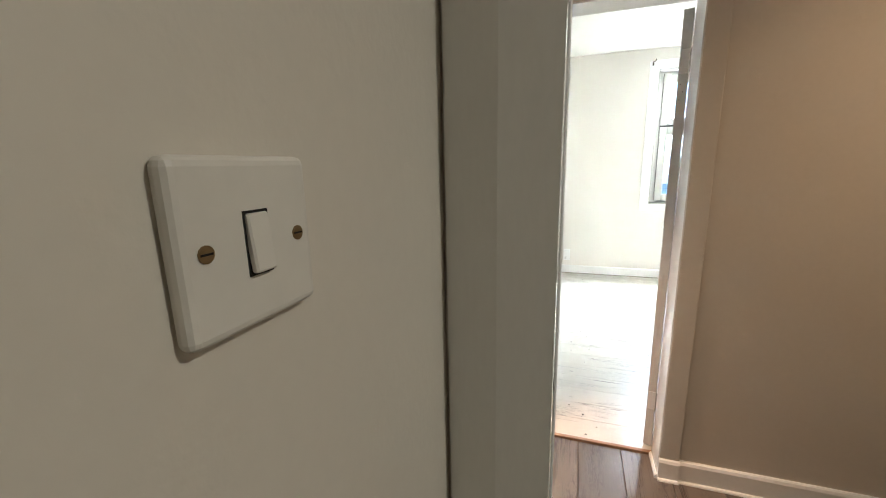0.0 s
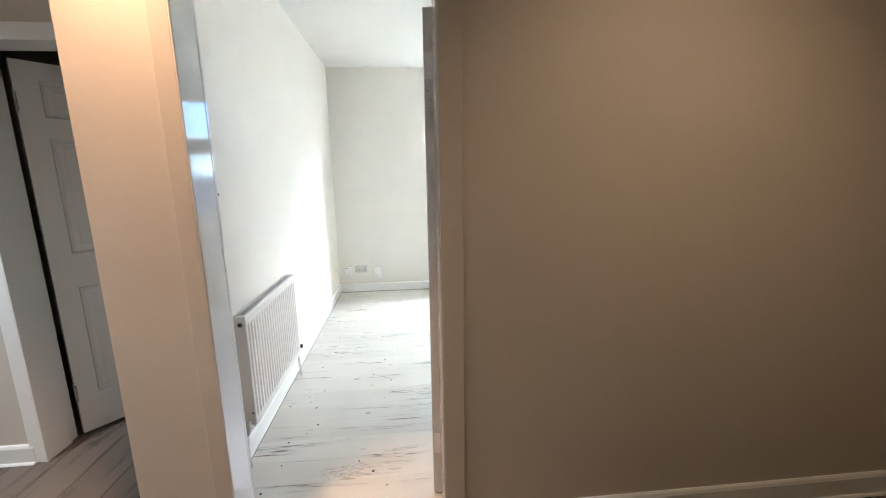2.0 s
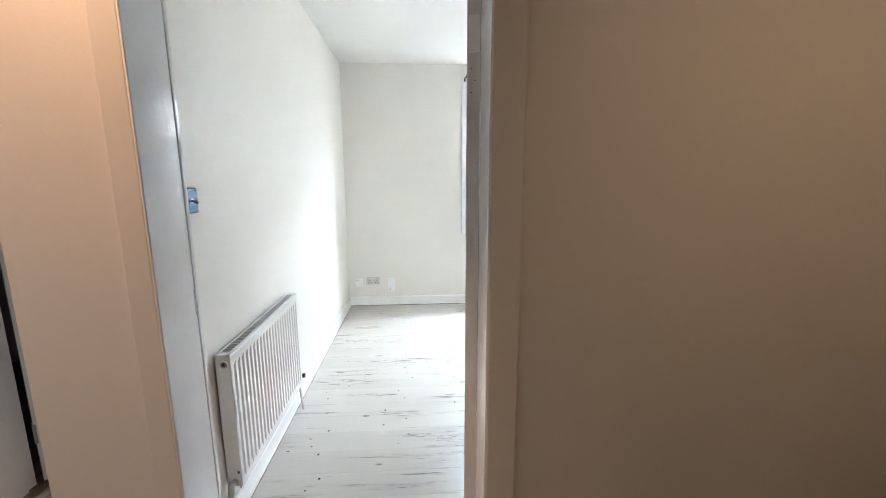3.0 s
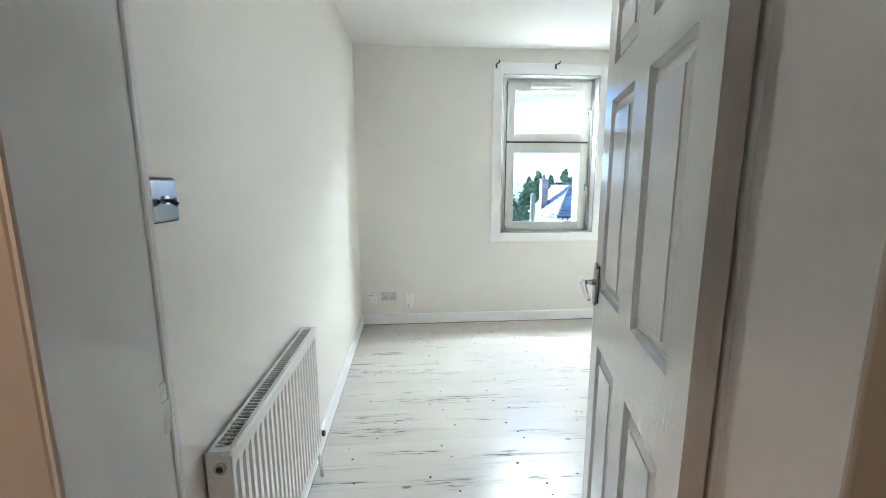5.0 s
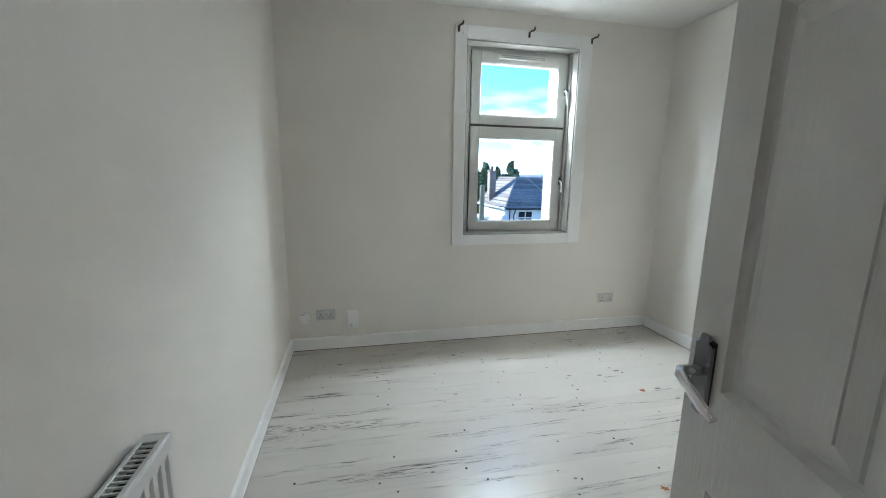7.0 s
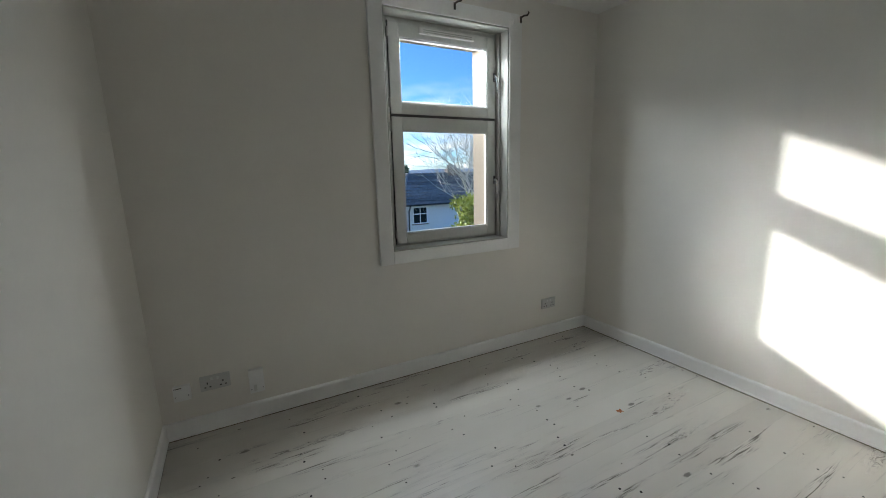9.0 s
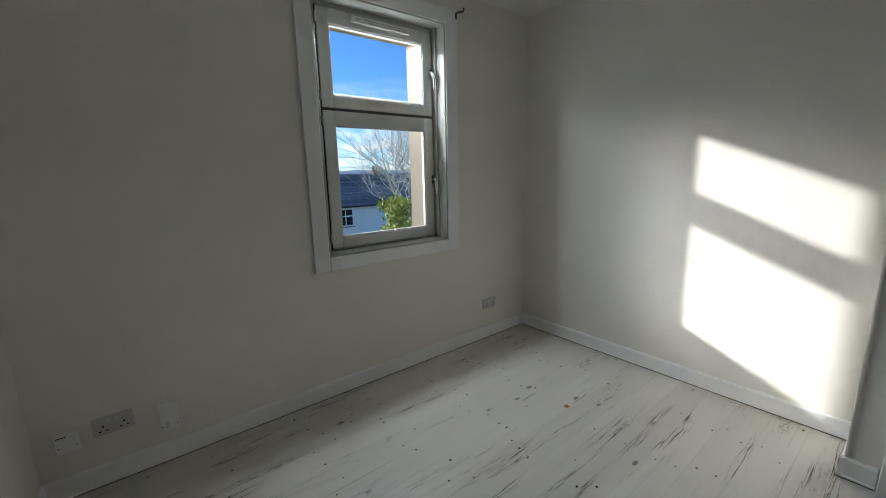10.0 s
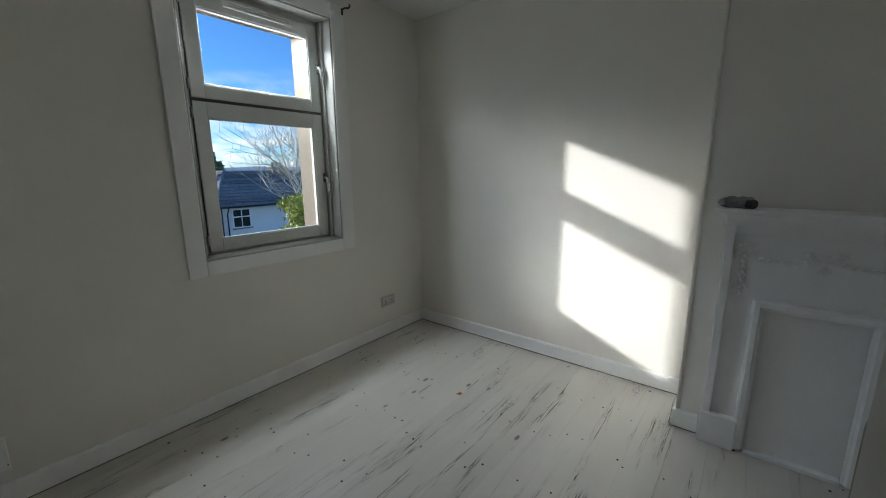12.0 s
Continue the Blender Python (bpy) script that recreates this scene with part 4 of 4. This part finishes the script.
loop_ = [A_.lerp(B_, 0.16) + Vector((0.006 * math.sin(a * 2), 0.027 * math.cos(a), max(-0.019, 0.027 * math.sin(a)))) for a in (2 * math.pi * k_ / 18 for k_ in range(19))]
part("strap", tube(loop_, 0.003, 6), BLACK, t, "black strap round the roll")
bm = bmesh.new()
rnd = random.Random(4)
rings = []
side_ = Vector((0.6, -0.45, 0)).normalized()
for i in range(19):
    u = i / 18
    mid_ = A_.lerp(B_, -0.28 + 1.22 * u)
    rad = 0.012 + 0.0125 * min(1, 3 * u)
    rings.append([bm.verts.new(mid_ + side_ * (math.cos(a) * rad * rnd.uniform(0.95, 1.55)) + Vector((rnd.uniform(-0.004, 0.004), rnd.uniform(-0.006, 0.006), max(-0.0195, math.sin(a) * rad * rnd.uniform(0.9, 1.3)))))
                  for a in (2 * math.pi * k_ / 18 for k_ in range(18))])
for a, c in zip(rings, rings[1:]):
    for k_ in range(18):
        bm.faces.new((a[k_], a[(k_ + 1) % 18], c[(k_ + 1) % 18], c[k_]))
part("plastic_wrap", bm, WRAP, t, "crumpled clear plastic")

# dry leaves on the floor
for x, y, turn in ((1.768, 4.342, 20), (1.30, 3.62, 80)):
    bm = bmesh.new()
    rnd = random.Random(int(turn))
    hub = bm.verts.new((x, y, 0.012))
    ring_ = []
    for k_ in range(11):
        a = 2 * math.pi * k_ / 11
        r_ = (0.024 if k_ % 2 else 0.014) * rnd.uniform(0.8, 1.2)
        ring_.append(bm.verts.new((x + r_ * math.cos(a + radians(turn)), y + r_ * 0.7 * math.sin(a + radians(turn)), 0.009 + rnd.uniform(0, 0.007))))
    for k_ in range(11):
        bm.faces.new((hub, ring_[k_], ring_[(k_ + 1) % 11]))
    me = solid("dry_leaf", bm, DRYLEAF)
    tagged(new("dry_leaf", me), "small curled brown dry leaf on the white floorboards", "leaf", "dry leaves")

# white radiator cover in the hall, beside the entry doorway
t = thing("radiator_cover", (1.45, 1.06, 0.0), "white painted hall radiator cover with a rounded top", "radiator cover")
bm = bmesh.new()
add_box(bm, 1.065, 1.95, 0.953, 1.205, 0.733, 0.757, 0.011, 4)
part("top", bm, SATIN, t)
part("side", box(1.10, 1.118, 0.954, 1.172, -0.008, 0.733, 0.002, 1), SATIN, t)
part("side", box(1.90, 1.918, 0.954, 1.172, -0.008, 0.733, 0.002, 1), SATIN, t)
bm = bmesh.new()
for z in (0.0, 0.62):
    add_box(bm, 1.118, 1.90, 1.155, 1.172, z, z + 0.10)
for i in range(16):
    x = 1.14 + 0.048 * i
    add_box(bm, x, x + 0.02, 1.158, 1.170, 0.10, 0.62)
part("grille", bm, SATIN, t)

# assumed recessed downlights in the hall ceiling, unseen, one at each added lamp
for x, y in ((-0.47, 1.84), (1.28, 1.04), (-1.85, 1.85), (1.40, 0.50)):
    t = thing("downlight", (x, y, H), "small recessed white downlight assumed in the hall ceiling, out of view", "lamp", "hall downlights")
    bm = bmesh.new()
    ring_a = [[bm.verts.new((x + r_ * math.cos(a), y + r_ * math.sin(a), z)) for a in (2 * math.pi * k_ / 24 for k_ in range(24))] for r_, z in ((0.045, H), (0.043, H - 0.006), (0.034, H - 0.006), (0.032, H))]
    for a, c in zip(ring_a, ring_a[1:]):
        for k_ in range(24):
            bm.faces.new((a[k_], a[(k_ + 1) % 24], c[(k_ + 1) % 24], c[k_]))
    part("bezel", bm, PLASTIC, t)

# ---- outside ----
GZ = -3.4
bm = bmesh.new()
rings = []
for r_ in (0.0, 30, 80, 200, 500, 1200, 3000):
    if not r_:
        rings.append([bm.verts.new((0, 8, GZ))])
        continue
    rings.append([bm.verts.new((r_ * math.cos(a), 8 + r_ * math.sin(a), GZ - (r_ > 100) * r_ * 0.004)) for a in (2 * math.pi * k_ / 48 for k_ in range(48))])
for k_ in range(48):
    bm.faces.new((rings[0][0], rings[1][k_], rings[1][(k_ + 1) % 48]))
for a, c in zip(rings[1:], rings[2:]):
    for k_ in range(48):
        bm.faces.new((a[k_], c[k_], c[(k_ + 1) % 48], a[(k_ + 1) % 48]))
setting("ground", bm, GROUND, "grassy ground and fields below the window", "ground")
for nm, dist, base_h, amp, seed in (("backdrop_near_hills", 420, 1.0, 3.0, 1.3), ("backdrop_far_hills", 900, 6.0, 6.0, 8.1)):
    bm = bmesh.new()
    low, high = [], []
    for k_ in range(121):
        a = radians(30 + 100 * k_ / 120)
        p = Vector((dist * math.cos(a), dist * math.sin(a), 0))
        h_ = base_h + amp * noise.noise(Vector((p.x * 0.012, p.y * 0.012, seed))) + 0.25 * amp * noise.noise(Vector((p.x * 0.09, p.y * 0.09, seed)))
        low.append(bm.verts.new((p.x, p.y, -12)))
        high.append(bm.verts.new((p.x * 1.25, p.y * 1.25, 1.3 + h_ * 1.25)))
    for k_ in range(120):
        bm.faces.new((low[k_], low[k_ + 1], high[k_ + 1], high[k_]))
    setting(nm, bm, HILLS, "hazy blue hills along the horizon", "hills")


def hung_window(parent, x, y, z, w_, h_, mid=True):
    """A window in a wall that faces -y."""
    wdw = part("window", box(x, x + w_, y - 0.05, y + 0.02, z, z + h_), SATIN, parent, "white framed window")
    n = 2 if mid else 1
    pw = (w_ - 0.06 * (n + 1)) / n
    for i in range(n):
        x0 = x + 0.06 + i * (pw + 0.06)
        part("pane", box(x0, x0 + pw, y - 0.056, y - 0.048, z + 0.07, z + h_ * 0.55), DARKGLASS, wdw)
        part("pane", box(x0, x0 + pw, y - 0.056, y - 0.048, z + h_ * 0.61, z + h_ - 0.07), DARKGLASS, wdw)
    part("sill", box(x - 0.06, x + w_ + 0.06, y - 0.12, y, z - 0.07, z), STONE, wdw)


def roof_courses(parent, a, b_, c, d, n):
    """A tiled slope from eave a-b up to ridge d-c, in overlapping courses."""
    a, b_, c, d = (Vector(p) for p in (a, b_, c, d))
    up = (b_ - a).cross(d - a).normalized()
    up = up if up.z > 0 else -up
    for i in range(n):
        u0, u1 = i / n, (i + 1.15) / n
        bm = bmesh.new()
        p = [a.lerp(d, u0) + up * 0.055, b_.lerp(c, u0) + up * 0.055, b_.lerp(c, min(u1, 1)) + up * 0.01, a.lerp(d, min(u1, 1)) + up * 0.01]
        q = [v_ - up * 0.045 for v_ in p[:2]] + [v_ - up * 0.02 for v_ in p[2:]]
        vs = [bm.verts.new(v_) for v_ in p + q]
        for f_ in ((0, 1, 2, 3), (4, 7, 6, 5), (0, 4, 5, 1), (1, 5, 6, 2), (2, 6, 7, 3), (3, 7, 4, 0)):
            bm.faces.new([vs[i_] for i_ in f_])
        part("tile_course", bm, SLATE, parent)


def house():
    x0, x1, y0, y1, ez, rz = 9.92, 25.0, 27.4, 33.4, -0.76, 1.24
    hs = 2.35
    h_ = thing("house", (16, 31, GZ), "white roughcast house with a dark hipped tile roof and chimneys", "house")
    part("wall", box(x0, x1, y0, y0 + 4.7, GZ, ez), RENDER, h_)
    part("wall", box(x0, x0 + 4.7, y0 + 4.7, y1, GZ, ez), RENDER, h_)
    o = 0.30
    rf = part("roof", box(x0 - o, x1 + o, y0 - o, y0 + 0.02, ez - 0.04, ez + 0.02), LEAD, h_)
    part("gutter", tube([(x0 - o, y0 - o - 0.04, ez), (x1 + o, y0 - o - 0.04, ez)], 0.06, 8), LEAD, rf)
    part("gutter", tube([(x0 - o - 0.04, y0 - o, ez), (x0 - o - 0.04, y1, ez)], 0.06, 8), SATIN, rf)
    ax, ay = 11.42, y0 + hs
    roof_courses(rf, (x0 - o, y0 - o, ez), (x1 + o, y0 - o, ez), (x1 + o, ay, rz), (ax, ay, rz), 11)
    roof_courses(rf, (x0 - o, y1, ez), (x0 - o, y0 - o, ez), (ax, ay, rz), (ax, y1, rz), 9)
    roof_courses(rf, (x1 + o, y0 + 5.0, ez), (ax + 2.35, y0 + 5.0, ez), (ax, ay, rz), (x1 + o, ay, rz), 6)
    roof_courses(rf, (ax + 2.6, y0 + 5.0, ez), (ax + 2.6, y1, ez), (ax, y1, rz), (ax, ay, rz), 6)
    part("ridge", tube([(ax, ay, rz + 0.03), (x1, ay, rz + 0.03)], 0.09, 8), SLATE, rf)
    part("ridge", tube([(ax, ay, rz + 0.03), (ax, y1, rz + 0.03)], 0.09, 8), SLATE, rf)
    part("hip", tube([(x0 - o, y0 - o, ez + 0.05), (ax, ay, rz + 0.05)], 0.09, 8), SLATE, rf)
    part("gable", box(x0, x0 + 4.7, y1 - 0.1, y1, ez - 0.2, ez), RENDER, h_)
    for cx_, cy_, w_, z0, z1 in ((10.02, 31.2, 0.48, -0.6, 1.72), (15.1, 29.8, 0.95, 0.7, 1.50)):
        ch_ = part("chimney", box(cx_ - w_ / 2, cx_ + w_ / 2, cy_ - 0.3, cy_ + 0.3, z0, z1, 0.02, 1), BRICK, h_, "sooty brick chimney")
        part("cap", box(cx_ - w_ / 2 - 0.05, cx_ + w_ / 2 + 0.05, cy_ - 0.35, cy_ + 0.35, z1, z1 + 0.08), BRICK, ch_)
        for i in range(3 if w_ > 0.6 else 1):
            px = cx_ + (i - 1) * 0.30 if w_ > 0.6 else cx_
            part("chimney_pot", tube([(px, cy_, z1 + 0.06), (px, cy_, z1 + 0.40)], [0.13, 0.10], 10), BRICK, ch_)
    for x in (10.36, 16.5):
        part("downpipe", tube([(x, y0 - 0.32, ez), (x, y0 - 0.22, ez - 0.25), (x, y0 - 0.06, ez - 0.4), (x, y0 - 0.06, GZ)], 0.04, 8), LEAD, h_)
    part("downpipe", tube([(10.04, y0 - 0.10, ez), (10.04, y0 - 0.06, GZ)], 0.04, 8), LEAD, h_)
    for x in (10.64, 15.0, 19.0):
        hung_window(h_, x, y0, -2.06, 1.08, 1.16)


house()


def far_terrace():
    h_ = thing("terraced_house", (13, 62, GZ), "long grey stone terraced house seen far off", "house")
    part("wall", box(6.0, 19.0, 60, 67, GZ - 2, -1.6), FARSTONE, h_)
    bm = bmesh.new()
    vs = [bm.verts.new(p) for p in ((5.8, 59.8, -1.65), (19.2, 59.8, -1.65), (19.2, 63.5, -0.65), (5.8, 63.5, -0.65), (5.8, 67.2, -1.65), (19.2, 67.2, -1.65))]
    for f_ in ((0, 1, 2, 3), (3, 2, 5, 4), (0, 3, 4), (1, 5, 2), (0, 4, 5, 1)):
        bm.faces.new([vs[i] for i in f_])
    part("roof", bm, SLATE, h_)
    for i in range(5):
        hung_window(h_, 6.8 + 2.5 * i, 60, -3.3, 1.0, 1.2)
    return h_


far_terrace()


def leaf_cloud(name, parent, centres, count, size, mat, seed, label=""):
    """Many small leaf clumps scattered in blobs (x, y, z, rx, ry, rz)."""
    rnd = np.random.RandomState(seed)
    vs, fs = [], []
    for x, y, z, rx, ry, rz in centres:
        for _ in range(count):
            d = rnd.normal(size=3)
            d *= rnd.uniform(0.45, 1.05) / np.linalg.norm(d)
            p = np.array([x + d[0] * rx, y + d[1] * ry, z + d[2] * rz])
            u, v_ = rnd.normal(size=3), rnd.normal(size=3)
            u *= size * rnd.uniform(0.6, 1.3) / np.linalg.norm(u)
            v_ -= u * (v_ @ u) / (u @ u)
            v_ *= size * 0.55 / np.linalg.norm(v_)
            n = len(vs)
            vs += [tuple(p - u), tuple(p + v_), tuple(p + u), tuple(p - v_)]
            fs.append((n, n + 1, n + 2, n + 3))
    me = bpy.data.meshes.new(name)
    me.from_pydata([tuple(Vector(v_) - BASE[parent].translation) for v_ in vs], [], fs)
    me.materials.append(mat)
    ob = new(name, me)
    ob.parent = parent
    BASE[ob] = BASE[parent]
    return tagged(ob, label, kind="stuff")


def conifer(x, y, top, spread, seed):
    t = thing("conifer_tree", (x, y, GZ), "dark green conifer tree behind the house", "tree", "conifers")
    part("trunk", tube([(x, y, GZ), (x, y, top - 1.0)], [0.22, 0.05], 8), BARK, t)
    rnd = random.Random(seed)
    blobs = []
    for i in range(26):
        u = i / 25
        z = GZ + 1.4 + (top - GZ - 1.4) * u
        r_ = spread * (1 - u) ** 0.75 + 0.18
        a = rnd.uniform(0, 6.28)
        blobs.append((x + 0.5 * r_ * math.cos(a), y + 0.5 * r_ * math.sin(a), z, r_ * rnd.uniform(0.5, 0.9), r_ * 0.7, 0.55))
    leaf_cloud("crown", t, blobs, 170, 0.17, CONIFER, seed)


conifer(13.0, 42.0, 2.35, 1.6, 1)
conifer(11.9, 41.0, 1.7, 1.3, 2)
conifer(17.6, 46.0, 2.75, 2.0, 3)
conifer(16.0, 46.5, 2.0, 1.5, 4)
conifer(7.3, 31.0, 0.30, 1.1, 5)


def bare_tree(x, y, height, seed):
    t = thing("bare_tree", (x, y, GZ), "leafless pale tree with fine spreading twigs", "tree")
    rnd = random.Random(seed)
    big, fine = bmesh.new(), bmesh.new()

    def grow(p, d, length, r_, depth):
        pts, radii = [p], [r_]
        for i in range(4):
            d = (d + Vector((rnd.uniform(-1, 1), rnd.uniform(-1, 1), rnd.uniform(-0.5, 0.9))) * 0.17).normalized()
            p = p + d * length / 4
            pts.append(p)
            radii.append(r_ * (1 - 0.11 * (i + 1)))
            if depth and i >= 1:
                for _ in range(2 if depth < 4 else 3):
                    side = Vector((rnd.uniform(-1, 1), rnd.uniform(-1, 1), rnd.uniform(-0.25, 0.8))).normalized()
                    grow(p, (d * 0.75 + side * 0.9).normalized(), length * rnd.uniform(0.56, 0.86), r_ * 0.48, depth - 1)
        add_tube(big if depth > 1 else fine, pts, radii, 7 if depth > 1 else 3, cap=False)

    base = Vector((x, y, GZ))
    grow(base, Vector((-0.05, 0, 1)), height * 0.5, 0.125, 4)
    part("trunk", big, BARK, t, smooth=True)
    tagged(part("twigs", fine, BARK, t), kind="stuff")


bare_tree(11.5, 19.6, 7.4, 12)


def laurel(x, y, top, seed):
    t = thing("laurel_bush", (x, y, GZ), "large yellow-green laurel bush in the garden", "bush")
    rnd = random.Random(seed)
    bm = bmesh.new()
    for i in range(6):
        a = i * 1.05
        add_tube(bm, [(x, y, GZ), (x + 0.6 * math.cos(a), y + 0.6 * math.sin(a), GZ + 1.6), (x + 1.1 * math.cos(a), y + 1.0 * math.sin(a), top - 0.5)], [0.08, 0.05, 0.02], 6)
    part("stems", bm, BARK, t)
    blobs = []
    for i in range(34):
        u = rnd.random()
        r_ = 2.0 * math.sqrt(1 - u * 0.8)
        a = rnd.uniform(0, 6.28)
        q = rnd.random() ** 0.5
        blobs.append((x + r_ * q * math.cos(a), y + r_ * q * math.sin(a), GZ + 0.6 + (top - GZ - 0.9) * u, 0.5, 0.5, 0.38))
    leaf_cloud("foliage", t, blobs, 260, 0.075, LEAFY, seed)


laurel(9.45, 17.2, 0.45, 21)

t = thing("utility_pole", (6.15, 21.4, GZ), "weathered greenish wooden utility pole", "pole")
part("post", tube([(6.15, 21.4, GZ), (6.15, 21.4, 0.86)], [0.15, 0.125], 12), POLE, t)
part("pole_cap", tube([(6.15, 21.4, 0.86), (6.15, 21.4, 0.93)], [0.135, 0.05], 12), POLE, t)
for i in range(3):
    bm = bmesh.new()
    e_ = ((9.2, 27.3, -0.5), (14.5, 27.0, -0.4), (-3.0, 14.0, 0.6))[i]
    s_ = Vector((6.15, 21.4, 0.45 - 0.1 * i))
    pts = [s_.lerp(Vector(e_), k_ / 8) - Vector((0, 0, 0.25 * 4 * (k_ / 8) * (1 - k_ / 8))) for k_ in range(9)]
    part("cable", add_tube(bm, pts, 0.012, 4), LEAD, t)
t = thing("greenhouse", (6.6, 27.0, GZ), "small pale greenhouse beside the house", "greenhouse")
part("walls", box(5.0, 8.2, 26.5, 28.6, GZ, -1.35), GREENHOUSE, t)
part("roof_bar", box(4.9, 8.3, 26.4, 28.7, -1.36, -1.22), SATIN, t)
for i in range(5):
    part("pane", box(5.1 + 0.62 * i, 5.65 + 0.62 * i, 26.48, 26.497, -3.2, -1.5), DARKGLASS, t)

# ---- floors: boards, laminate and nail heads last ----
floor = setting("floor", box(XL - 0.05, XR + 0.05, 2.14, YW + 0.05, -0.12, -0.022), RAWWOOD, "white painted pine floorboards with worn knots and nail heads", "floor")
pitch = 0.155
board_mesh = solid("board", box(-1.57, 1.57, -pitch / 2 + 0.00015, pitch / 2 - 0.00015, -0.022, 0.0, 0.0004, 1), BOARDS)
y = 2.165 + pitch / 2
ROWS_Y = []
while y - pitch / 2 < YW:
    ob = new("floorboard", board_mesh)
    ob.location = ((XL + XR) / 2, y, random.uniform(-0.0002, 0.0))
    ob.parent = floor
    ROWS_Y.append(y)
    y += pitch
bm = bmesh.new()
rnd = random.Random(8)
for yb_ in ROWS_Y:
    for jx in range(8):
        xj = -0.28 + 0.41 * jx + rnd.uniform(-0.02, 0.02)
        for dy in (-0.045, 0.045):
            if rnd.random() < 0.62:
                r_ = rnd.uniform(0.0034, 0.0068)
                xx, yy = xj + rnd.uniform(-0.075, 0.075), yb_ + dy + rnd.uniform(-0.022, 0.022)
                add_tube(bm, [(xx, yy, -0.002), (xx, yy, 0.0006)], r_, 7)
nails = new("nail_heads", solid("nail_heads", bm, DARKHOLE))
nails.parent = floor
tagged(nails, "small dark nail heads", kind="stuff")
th = setting("threshold", box(DX0 - 0.012, DX1 + 0.012, 2.144, 2.1645, -0.02, 0.002, 0.003, 2), RAWWOOD, "bare brown wooden threshold strip between the floors", "threshold")
hall_floor = setting("hall_floor", box(-2.95, 2.65, -2.45, 2.14, -0.12, -0.03), RAWWOOD, "dark grey-brown laminate hall floor", "floor")
recess_floor = setting("recess_floor", box(-2.95, -0.60, 2.14, 4.45, -0.12, -0.03), RAWWOOD, "dark grey-brown laminate floor of the recess", "floor")
wide = 0.195
rnd = random.Random(5)
x = -2.9 - 0.113
plank = {}
while x < 2.6:
    y_end = 4.4 if x + wide < -0.6 else 2.142
    cuts, yy = [-2.4], -2.4 + rnd.uniform(0.3, 1.2)
    while yy < y_end - 0.25:
        cuts.append(yy)
        yy += 1.2
    cuts.append(y_end)
    for a, c in zip(cuts, cuts[1:]):
        ob = new("laminate_plank", solid("laminate_plank", box(x + 0.0008, x + wide - 0.0008, a + 0.0008, c - 0.0008, -0.03, -0.008, 0.0012, 1), LAMINATE))
        ob.parent = hall_floor if c < 2.2 else recess_floor
    x += wide
